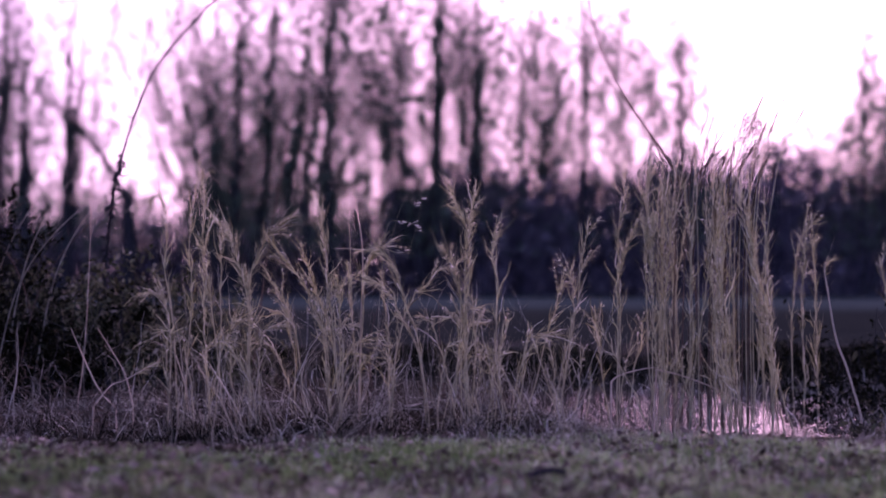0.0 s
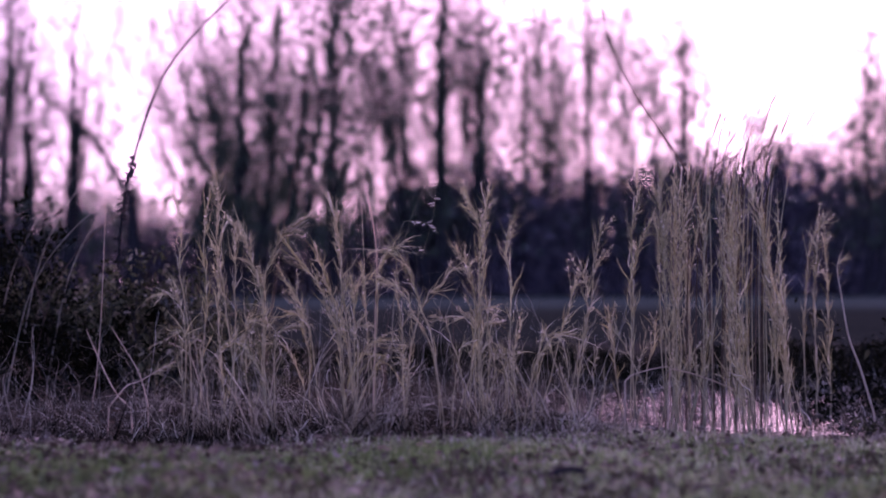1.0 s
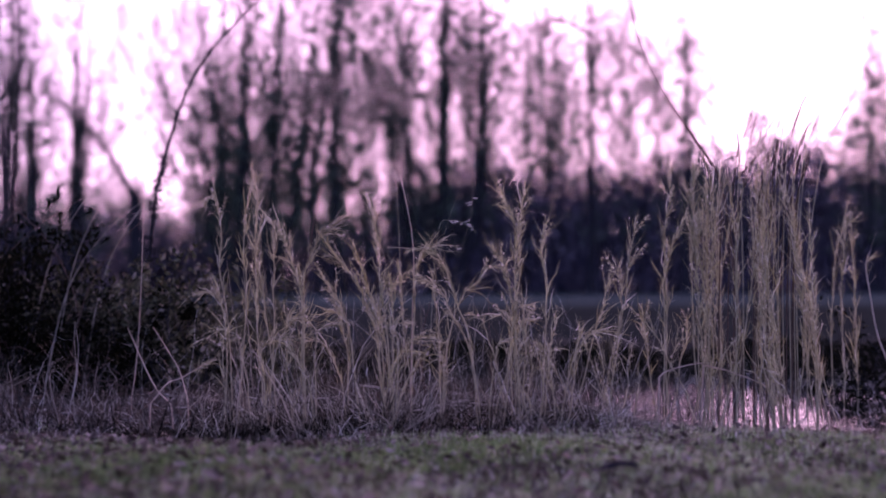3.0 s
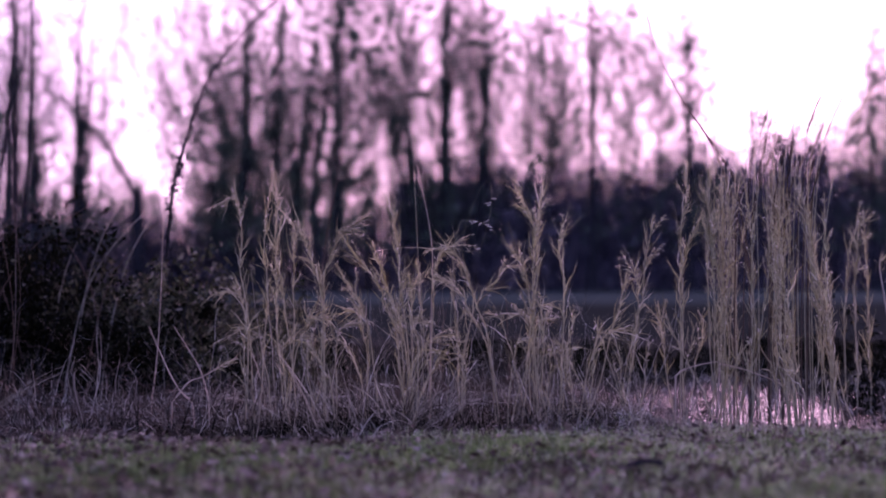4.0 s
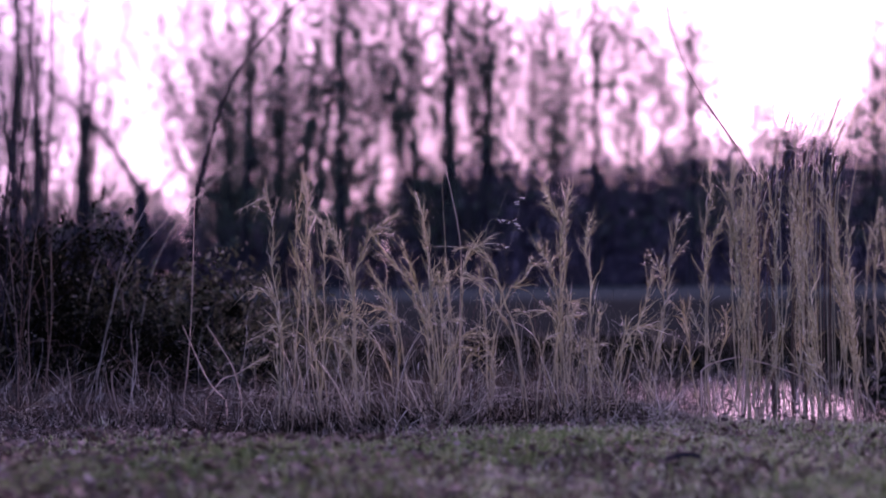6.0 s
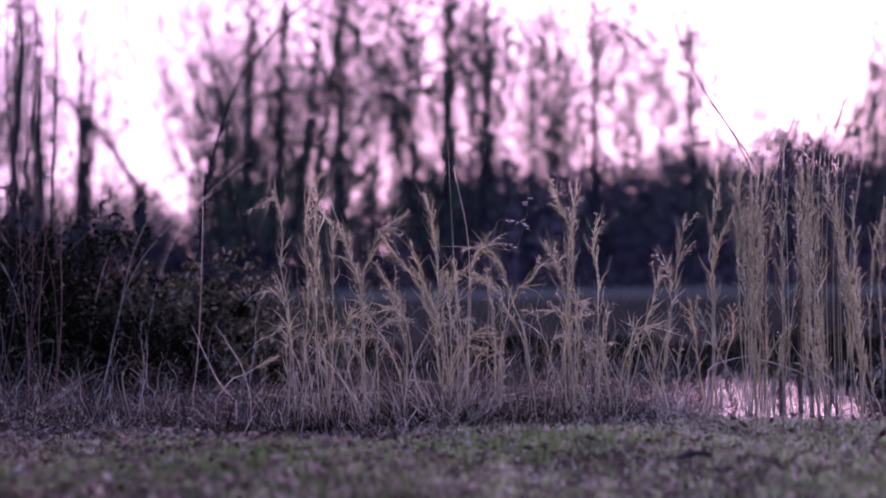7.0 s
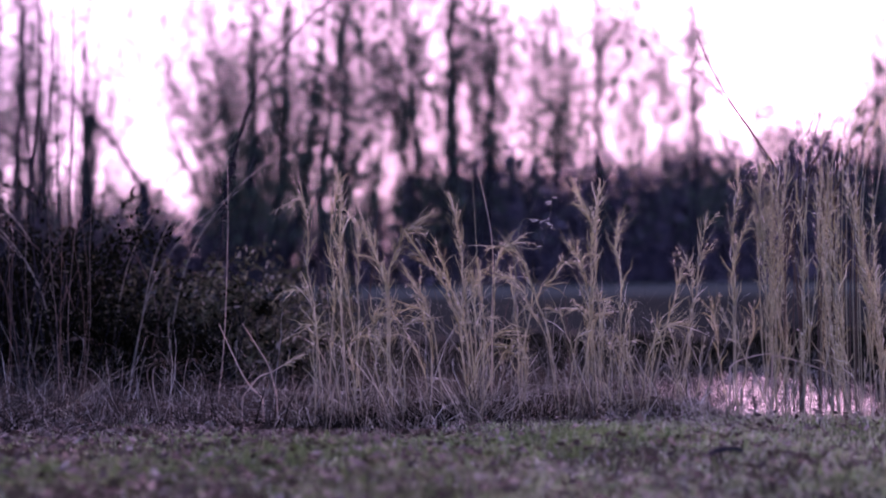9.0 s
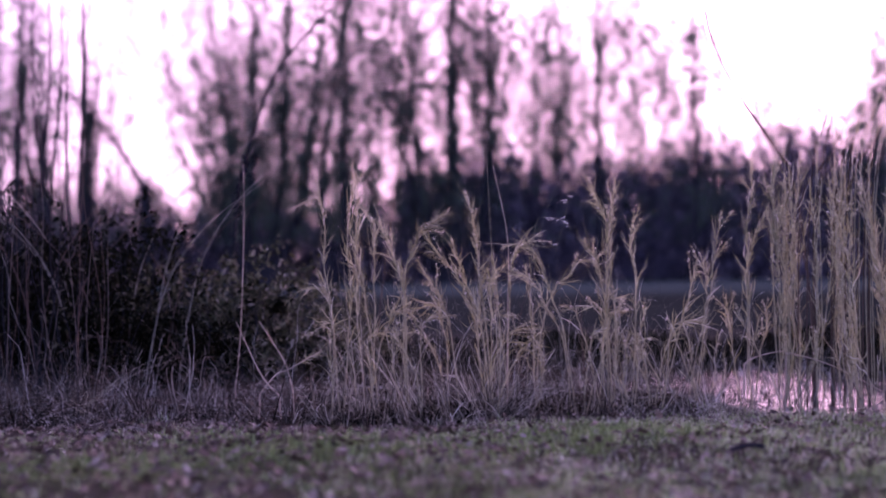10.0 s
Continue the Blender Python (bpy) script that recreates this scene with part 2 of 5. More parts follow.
def blades(r, base, height, lean, width, k=4, droop=0.25, wander=0.06, turn=None, curl=0.0):
    """Grass blades standing on base, leaning away by lean (0 upright, 1 flat); curl bends each its own way."""
    n = len(base)
    a = r.uniform(0, 2 * np.pi, n) if turn is None else turn
    way = unit(np.stack([np.cos(a) * lean, np.sin(a) * lean, np.sqrt(np.maximum(1 - lean ** 2, 0.02))], 1))
    p = curved(r, base, way, height, k, np.full(n, droop) * r.uniform(0.2, 1.6, n), np.full(n, wander))
    if curl:
        s = np.linspace(0, 1, k)[None, :, None]
        way = r.normal(0, curl, (n, 1, 3)) * height[:, None, None] * [1, 1, 0.6]
        p += way * s ** 2 + r.normal(0, curl, (n, 1, 3)) * height[:, None, None] * s * (1 - s)
    b = a + np.pi / 2 + r.normal(0, 0.5, n)
    side = np.stack([np.cos(b), np.sin(b), np.zeros(n)], 1)
    taper = np.linspace(1, 0.12, k) ** 0.8
    return ribbons(p, width[:, None] * taper[None], side)


def joined(pieces):
    vs, fs, at = [], [], 0
    for v, f in pieces:
        vs.append(v)
        fs.append(f + at)
        at += len(v)
    return np.concatenate(vs), np.concatenate(fs)


# ---- ground and water ----
POND_Z = -0.10


def ground_height(x, y):
    """Gentle bumps, a small pond behind the grasses, a low bank beyond it and a flat field."""
    z = 0.025 * np.sin(x * 1.7 + 0.6) * np.cos(y * 1.3) + 0.012 * np.sin(x * 5.1 + y * 3.7)
    z *= np.clip((30 - np.abs(y)) / 20, 0, 1) * np.clip((25 - np.abs(x)) / 15, 0, 1)
    z -= 0.05 * np.clip((y - 3.6) / 0.8, 0, 1) * np.clip((9.5 - y) / 1.5, 0, 1)
    z -= 0.045 * np.clip((y - 4.2) / 0.5, 0, 1) * np.clip((7.5 - y) / 1.5, 0, 1) * np.clip((x - 0.4) / 0.3, 0, 1)
    lip = 4.28 + 0.10 * np.sin(x * 2.3 + 1.0) + 0.05 * np.sin(x * 6.1)
    z -= 0.08 * np.clip((y - lip) / 0.10, 0, 1) * np.clip((5.3 - y) / 0.4, 0, 1) * (0.5 + 0.5 * np.sin(x * 2.9 + 3.4)) * np.clip((0.9 - x) / 0.4, 0, 1)
    edge = 0.22 * np.sin(x * 1.9) + 0.1 * np.sin(x * 5.3)
    near = np.clip((y - (5.60 + 0.5 * edge - 0.40 * np.clip((x - 0.1) / 0.3, 0, 1) - 0.36 * np.clip((x - 0.4) / 0.3, 0, 1) + 0.34 * np.clip((x - 1.65) / 0.3, 0, 1))) / 0.35, 0, 1)
    far = np.clip((7.75 + 0.5 * edge - y) / 0.5, 0, 1)
    ends = np.clip((x - 0.3) / 0.3, 0, 1) * np.clip((9 - x) / 1.5, 0, 1)
    return z - 0.22 * near * far * ends


def axis_points(fine_lo, fine_hi, step, outer):
    a = list(np.arange(fine_lo, fine_hi + 1e-6, step))
    grow, lo, hi = step, fine_lo, fine_hi
    while hi < outer:
        grow *= 1.35
        hi += grow
        lo -= grow
        a.append(hi)
        a.insert(0, lo)
    return np.array(a)


gx, gy = axis_points(-6, 6, 0.08, 2500), axis_points(0, 11, 0.08, 2500)
mx, my = np.meshgrid(gx, gy)
gv = np.stack([mx, my, ground_height(mx, my)], -1).reshape(-1, 3)
gi = (np.arange(len(gy) - 1)[:, None] * len(gx) + np.arange(len(gx) - 1)[None]).ravel()
ground = new("ground", quick_mesh("ground", gv, np.stack([gi, gi + 1, gi + 1 + len(gx), gi + len(gx)], 1), SOIL, True))
tagged(ground, "flat winter field of dull brown soil and dormant turf", "ground", kind="structure")

wx, wy = np.meshgrid(np.linspace(-0.2, 10, 40), np.linspace(4.7, 8.4, 16))
wv = np.stack([wx, wy, np.full_like(wx, POND_Z)], -1).reshape(-1, 3)
wi = (np.arange(15)[:, None] * 40 + np.arange(39)[None]).ravel()
water = new("water", quick_mesh("water", wv, np.stack([wi, wi + 1, wi + 41, wi + 40], 1), WATER, True))
tagged(water, "still dark pond water mirroring the bright sky", "water", kind="structure")


def scatter(r, n, x0, x1, y0, y1):
    x, y = r.uniform(x0, x1, n), r.uniform(y0, y1, n)
    return np.stack([x, y, ground_height(x, y)], 1)


def patchy(x, y, f=1.0, ph=0.0):
    """Slow variation between 0 and 1 over the plan."""
    return 0.5 + 0.5 * np.sin(2.1 * f * x + 1.3 * np.sin(1.7 * f * y + ph)) * np.cos(1.9 * f * y + ph + 0.7 * np.sin(2.3 * f * x))


def lawn_grass():
    r = np.random.RandomState(11)
    c = scatter(r, 60000, -7, 7, -4, 4.75)
    x, y = c[:, 0], c[:, 1]
    ragged = 0.5 * np.sin(1.3 * x + 2.0) + 0.4 * np.sin(2.9 * y + 1.0)
    thin = 0.12 + 0.88 * np.clip((y - 0.6 + ragged) / 2.2, 0, 1)
    thin *= np.clip((6.2 - np.abs(x) + ragged) / 3.0, 0, 1) * np.clip((y + 3.8 + ragged) / 2.5, 0, 1)
    thin *= np.clip((4.75 - y) / 0.7, 0.1, 1) * (1 - 0.76 * np.clip((0.1 - x) / 1.0, 0, 1)) * (0.88 + 0.12 * patchy(x, y, 1.7, 0.3))
    c = c[r.uniform(0, 1, len(c)) < thin]
    tall = 0.024 + 0.022 * patchy(c[:, 0], c[:, 1], 2.4) * r.uniform(0.5, 1.4, len(c))
    v, f = tuft_blades(r, c, 13, 0.034, tall, (0.0022, 0.0048), 3, (0.5, 0.3), 0.4, 0.15)
    tagged(new("lawn_grass", quick_mesh("lawn_grass", v, f, LAWN)), "short dormant lawn grass, faded green and tan", "grass", kind="stuff")
    g = scatter(r, 26000, -4, 4, 1.2, 4.3)
    g = g[r.uniform(0.35, 0.85, len(g)) < patchy(g[:, 0] + 0.4 * np.sin(3 * g[:, 1]), g[:, 1], 1.15, 2.2) * np.clip((4.4 - g[:, 1]) / 0.7, 0, 1) * np.clip((4.0 - np.abs(g[:, 0])) / 1.2, 0, 1) * np.clip((g[:, 1] - 1.2) / 0.8, 0, 1)]
    v, f = tuft_blades(r, g, 8, 0.03, 0.035 * r.uniform(0.6, 1.4, len(g)), (0.0024, 0.005), 3, (0.45, 0.25), 0.3, 0.12)
    tagged(new("green_grass", quick_mesh("green_grass", v, f, GREEN)), "patches of short grass that stayed green", "grass", kind="stuff")
    b = scatter(r, 62000, -7, 7, -4, 4.6)
    b = b[r.uniform(0, 1, len(b)) < np.clip((7.0 - np.abs(b[:, 0])) / 3.0, 0, 1) * np.clip((b[:, 1] + 4.2) / 2.0, 0, 1) * np.clip((b[:, 1] + 0.5) / 3.0, 0.2, 0.9)]
    n = len(b)
    v, f = blades(r, b, r.uniform(0.015, 0.05, n), np.clip(r.normal(0.8, 0.2, n), 0, 0.99), r.uniform(0.003, 0.007, n), 3, 0.2, 0.15)
    tagged(new("lawn_litter", quick_mesh("lawn_litter", v, f, LITTER_AND_SHADED)), "brown clippings and litter between lawn tufts", "grass", kind="stuff")


def tuft_blades(r, feet, per, spread, tall, wide, k=5, lean=(0.4, 0.25), droop=0.45, wander=0.2, curl=0.0):
    """Bunch grass: per blades round each foot (n, 3), fanning outwards; tall (n,) is each bunch's height."""
    n = len(feet) * per
    b = np.repeat(feet, per, 0)
    a = r.uniform(0, 2 * np.pi, n)
    d = np.abs(r.normal(0, spread, n))
    b = b + np.stack([np.cos(a) * d, np.sin(a) * d, np.zeros(n)], 1)
    h = np.repeat(tall, per) * r.uniform(0.35, 1.3, n)
    l = np.clip(r.normal(lean[0], lean[1], n), 0.02, 0.97)
    return blades(r, b, h, l, r.uniform(wide[0], wide[1], n), k, droop, wander, a + r.normal(0, 0.5, n), curl)


def hollow(x, y):
    """Bare dark ground under the overhanging tussocks, 1 in the middle of a hollow."""
    out = np.zeros_like(x)
    for hx, hy, sx, sy in ((-0.62, 4.85, 0.50, 0.55), (-1.08, 4.7, 0.14, 0.25), (0.28, 4.75, 0.13, 0.3), (0.95, 4.72, 0.2, 0.25)):
        out = np.maximum(out, np.exp(-((x - hx) / sx) ** 4 - ((y - hy) / sy) ** 4))
    return out


def thatch():
    r = np.random.RandomState(12)
    c = np.concatenate([scatter(r, 900, -4.0, 3.9, 3.8, 5.75), scatter(r, 260, -6.0, 6.0, 3.6, 5.9), scatter(r, 420, 0.1, 2.6, 4.25, 5.35)])
    c = c[r.uniform(0, 1, len(c)) > 1.6 * hollow(c[:, 0], c[:, 1])]
    c = c[r.uniform(0, 1, len(c)) < np.clip((6.0 - np.abs(c[:, 0])) / 2.0, 0, 1)]
    rise = np.clip((c[:, 1] - 4.25) / 0.8, 0.03, 1)
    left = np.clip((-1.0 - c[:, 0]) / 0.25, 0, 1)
    keep = (r.uniform(0, 1, len(c)) < (0.25 + 0.75 * rise) * (1 - 0.1 * left)) & (c[:, 2] > POND_Z - 0.09)
    keep &= r.uniform(0, 1, len(c)) < np.clip((c[:, 0] - 0.1) / 0.2, 0, 0.45) + 0.12 + 1.05 * patchy(c[:, 0], c[:, 1], 2.6, 2.0)
    c, rise, left = c[keep], rise[keep], left[keep]
    tall = (0.025 + 0.27 * rise * (0.35 + 0.8 * patchy(c[:, 0], c[:, 1], 1.6, 0.8))) * r.uniform(0.6, 1.2, len(c)) * (1 + 0.1 * left)
    low = np.clip((c[:, 0] - 0.30) / 0.25, 0, 1) * np.clip((c[:, 1] - 4.2) / 0.3, 0, 1)
    tall = np.maximum(tall, r.uniform(0.07, 0.17, len(c)) * np.clip((c[:, 0] - 0.1) / 0.2, 0, 1) * np.clip((c[:, 1] - 4.1) / 0.4, 0, 1))
    tall *= 1 - 0.25 * low
    tall *= r.choice([0.55, 1.0, 1.7], len(c), p=[0.4, 0.4, 0.2])
    notch = np.exp(-((c[:, 0] - 1.2) / 0.74) ** 8) * np.clip((c[:, 1] - 4.15) / 0.2, 0, 1)
    tall *= 1 - 0.92 * notch
    few = r.uniform(0, 1, len(c)) > 0.4 * notch
    c, tall, left = c[few], tall[few], left[few]
    # tufts on the left take the dark litter colour to paint shade
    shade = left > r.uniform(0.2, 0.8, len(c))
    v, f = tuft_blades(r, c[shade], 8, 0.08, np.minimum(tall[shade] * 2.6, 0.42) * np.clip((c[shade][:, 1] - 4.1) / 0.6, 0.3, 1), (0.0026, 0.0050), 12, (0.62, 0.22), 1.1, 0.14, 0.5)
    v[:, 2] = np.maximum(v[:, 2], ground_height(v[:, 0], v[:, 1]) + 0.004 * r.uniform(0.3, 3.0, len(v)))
    tagged(new("dead_grass", quick_mesh("dead_grass", v, f, LITTER_AND_SHADED)), "tangled dead grass before the shrub, coloured darker for shade", "grass", kind="stuff")
    c, tall = c[~shade], tall[~shade]
    v, f = tuft_blades(r, c, 9, 0.07, tall * 2.8, (0.0020, 0.0046), 12, (0.55, 0.25), 0.95, 0.10, 0.34)
    v[:, 2] = np.maximum(v[:, 2], ground_height(v[:, 0], v[:, 1]) + 0.004 * r.uniform(0.3, 3.0, len(v)))
    tagged(new("dead_grass", quick_mesh("dead_grass", v, f, THATCH)), "bunches of dead grey-tan grass along the pond edge", "grass", kind="stuff")
    b = scatter(r, 24000, -4.0, 3.9, 3.9, 5.75)
    b = b[(b[:, 2] > POND_Z - 0.03) & (r.uniform(0.1, 0.8, len(b)) < patchy(b[:, 0], b[:, 1], 2.6, 2.0) + 0.9 * np.clip(4.35 - b[:, 1], 0, 1))]
    b = b[~((b[:, 0] > 0.5) & (b[:, 0] < 1.7) & (b[:, 1] > 4.7))]
    b = b[r.uniform(0, 1, len(b)) > 1.4 * hollow(b[:, 0], b[:, 1])]
    n = len(b)
    b[:, 2] += r.uniform(0.0, 0.04, n)
    v, f = blades(r, b, r.uniform(0.04, 0.16, n) * np.clip((b[:, 1] - 4.0) / 0.7, 0.25, 1) * np.where((b[:, 0] > 0.5) & (b[:, 0] < 1.7), 0.3, 1.0), np.clip(r.normal(0.8, 0.2, n), 0, 0.995), r.uniform(0.0014, 0.0034, n), 5, 0.2, 0.4)
    tagged(new("grass_litter", quick_mesh("grass_litter", v, f, LITTER_AND_SHADED)), "flattened brown grass litter on dark soil", "grass", kind="stuff")


def bank_grass():
    r = np.random.RandomState(13)
    b = scatter(r, 26000, -4.5, 5.5, 7.3, 10.5)
    n = len(b)
    tall = (0.07 + 0.20 * np.clip((9.2 - b[:, 1]) / 1.5, 0, 1)) * r.uniform(0.4, 1.4, n)
    v, f = blades(r, b, tall, np.clip(r.normal(0.5, 0.25, n), 0, 0.95), r.uniform(0.003, 0.007, n), 3, 0.4, 0.12)
    return tagged(new("bank_grass", quick_mesh("bank_grass", v, f, DULL_GRASS)), "dull brown rough grass on the far bank", "grass", kind="stuff")


def shore_grass():
    """Short ragged grass along the near shore."""
    r = np.random.RandomState(17)
    b = scatter(r, 5200, 0.4, 3.2, 4.1, 5.2)
    b = b[(b[:, 2] > POND_Z - 0.04) & (r.uniform(0, 1, len(b)) < np.clip((5.05 - b[:, 1]) / 0.5, 0.3, 1))]
    n = len(b)
    v, f = blades(r, b, r.uniform(0.02, 0.075, n) * np.where(r.uniform(0, 1, n) < 0.06, 1.8, 1.0) * np.where(np.abs(b[:, 0] - 1.1) < 0.6, 1.0, 1.7), np.clip(r.normal(0.55, 0.25, n), 0, 0.95), r.uniform(0.0022, 0.0046, n), 7, 0.5, 0.1, curl=0.35)
    return tagged(new("shore_grass", quick_mesh("shore_grass", v, f, BASAL)), "short ragged grey grass along the water", "grass", kind="stuff")


def fallen_leaves():
    r = np.random.RandomState(14)
    b = np.concatenate([scatter(r, 1500, -3.2, 3.0, 2.2, 4.6), scatter(r, 3600, -3.4, -0.4, 1.8, 4.5), scatter(r, 1200, -6, 6, -3, 4.4), scatter(r, 5200, -3.4, 3.4, 1.6, 4.2)])
    b[:, 2] += r.uniform(0.012, 0.035, len(b))
    a = r.uniform(0, 6.28, len(b))
    way = np.stack([np.cos(a), np.sin(a), r.uniform(-0.2, 0.4, len(b))], 1)
    size = r.uniform(0.010, 0.034, len(b)) * r.choice([1.0, 1.5], len(b), p=[0.9, 0.1])
    p = curved(r, b, way, size, 4, r.uniform(-0.5, 0.5, len(b)), np.full(len(b), 0.1))
    side = unit(np.stack([-np.sin(a), np.cos(a), r.normal(0, 0.4, len(b))], 1))
    w = size[:, None] * np.array([0.12, 0.6, 0.55, 0.06])[None]
    v, f = ribbons(p, w, side)
    return tagged(new("fallen_leaves", quick_mesh("fallen_leaves", v, f, DRY_LEAF)), "curled brown fallen leaves in the lawn", "leaves", kind="stuff")


def bank_brush():
    """Low dark evergreen growth along the far bank."""
    r = np.random.RandomState(15)
    n = 30000
    b = scatter(r, n, -2.0, 5.0, 7.4, 8.5)
    crest = 0.05 + 0.26 * patchy(b[:, 0], b[:, 1] * 0.3, 1.4, 1.1) * np.clip((8.6 - b[:, 1]) / 0.5, 0, 1)
    b[:, 2] += crest * r.uniform(0, 1, n)
    size = r.uniform(0.02, 0.05, n)
    p = curved(r, b, unit(r.normal(0, 1, (n, 3)) + [0, 0, 0.2]), size, 4, r.uniform(0, 0.5, n), np.full(n, 0.12))
    v, f = ribbons(p, size[:, None] * np.array([0.1, 0.55, 0.45, 0.05])[None], unit(r.normal(0, 1, (n, 3))))
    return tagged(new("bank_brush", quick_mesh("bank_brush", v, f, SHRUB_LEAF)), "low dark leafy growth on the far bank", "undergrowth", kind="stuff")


lawn_grass(), thatch(), shore_grass(), bank_grass(), bank_brush(), fallen_leaves()


# ---- broomsedge ----
def spline(points, k=26):
    """A smooth line through a few points."""
    p = np.array(points, float)
    p = np.concatenate([2 * p[:1] - p[1:2], p, 2 * p[-1:] - p[-2:-1]])
    out = []
    n = len(p) - 3
    for t in np.linspace(0, n - 1e-6, k):
        i = int(t)
        u = t - i
        a, b, c, d = p[i], p[i + 1], p[i + 2], p[i + 3]
        out.append(0.5 * (2 * b + (c - a) * u + (2 * a - 5 * b + 4 * c - d) * u * u + (3 * b - a - 3 * c + d) * u ** 3))
    return np.array(out)


def along(line, at):
    """Places and directions at the fractions at (0 to 1) of a line."""
    k = len(line)
    i = np.clip((at * (k - 1)).astype(int), 0, k - 2)
    fr = (at * (k - 1) - i)[:, None]
    return line[i] * (1 - fr) + line[i + 1] * fr, unit(line[i + 1] - line[i])


def out_from(r, b, tan, spread, length, k, droop, wander):
    """Curving lines that leave a stem at b, tilted out of its direction tan by spread."""
    n = len(b)
    way = unit(tan + unit(np.cross(tan, r.normal(0, 1, (n, 3)))) * spread[:, None])
    return curved(r, b, way, length, k, droop, np.full(n, wander)), unit(np.cross(way, r.normal(0, 1, (n, 3))))


def sedge_stem(top, points, y, rich=1.0, plume_from=0.45, seed=0):
    """One stem along points (x, z), foot first: a culm, long leaves that hug it, and knots of fine feathery rays up to the tip."""
    r = np.random.RandomState(3000 + seed)
    o = np.array(top.location)
    line = spline([(x, y, z) for x, z in points], 22)
    line[1:] += np.cumsum(r.normal(0, 0.0028, (21, 3)), 0)
    line[:, 1] += r.normal(0, 0.03) * np.linspace(0, 1, 22)
    line -= o
    tall = np.linalg.norm(np.diff(line, axis=0), axis=1).sum()
    # short side branches near the top
    twigs = r.randint(1, 4) if tall > 0.5 else 0
    at = r.uniform(0.55, 0.88, twigs)
    b, tan = along(line, at)
    p, _ = out_from(r, b, tan, r.uniform(0.3, 0.7, twigs), r.uniform(0.05, 0.15, twigs), 22, r.uniform(-0.1, 0.35, twigs), 0.05)
    lines = [line, *p]
    stem = part("stem", quick_mesh("stem", *tubes(line[None], np.linspace(0.0030, 0.0011, 22)[None], 4), CULM, True), top)
    for q in lines[1:]:
        part("branch", quick_mesh("branch", *tubes(q[None, ::3], np.linspace(0.0016, 0.0006, 8)[None], 3), CULM, True), stem)
    # leaves
    n = int(84 * tall * rich)
    at = r.uniform(0.15, 0.92, n)
    b, tan = along(line, at)
    p, side = out_from(r, b, tan, r.gamma(1.5, 0.16, n) + 0.02, np.minimum(r.uniform(0.02, 0.16, n), (1.06 - at) * tall + 0.03), 5, r.uniform(0, 0.9, n) ** 2, 0.22)
    leaves = ribbons(p, r.uniform(0.0016, 0.0040, n)[:, None] * np.array([0.8, 1.0, 0.85, 0.55, 0.1])[None], side)
    tagged(part("leaves", quick_mesh("leaves", *leaves, SEDGE), stem), kind="stuff")
    # feathery rays, in knots that crowd towards the tip
    knots = int(max(5, 26 * tall * (1 - plume_from) * rich))
    kat = plume_from + (1 - plume_from) * np.linspace(0, 1, knots) ** 0.85
    per = int(11 * min(rich, 1.3))
    at = np.clip(np.repeat(kat, per) + r.normal(0, 0.008, knots * per), 0, 0.998)
    n = len(at)
    b, tan = along(line, at)
    for q in lines[1:]:
        qa = np.repeat(np.linspace(0.15, 1, 5), per)
        qb, qt = along(q, np.clip(qa + r.normal(0, 0.03, len(qa)), 0, 0.998))
        b, tan, n = np.concatenate([b, qb]), np.concatenate([tan, qt]), n + len(qa)
    strong = np.repeat(r.uniform(0.35, 1.2, n // per), per)
    p, side = out_from(r, b, tan, r.gamma(2.6, 0.27, n), r.uniform(0.010, 0.040, n) * strong, 4, r.uniform(-0.15, 0.6, n), 0.18)
    tagged(part("plume", quick_mesh("plume", *ribbons(p, r.uniform(0.0009, 0.0024, n)[:, None] * np.array([1.0, 0.9, 0.6, 0.12])[None], side), PLUME), stem, "feathery pale tan rays"), kind="stuff")
    m = max(n // 16, 4)
    b2 = p[r.choice(n, m), 2] + r.normal(0, 0.002, (m, 3))
    p2 = curved(r, b2, unit(r.normal(0, 1, (m, 3)) + [0, 0, 0.6]), r.uniform(0.005, 0.011, m), 3, np.zeros(m), np.full(m, 0.2))
    tagged(part("seed_fluff", quick_mesh("seed_fluff", *ribbons(p2, np.full((m, 3), 0.0034), unit(r.normal(0, 1, (m, 3)))), FLUFF), stem, "white seed fluff"), kind="stuff")
    return stem


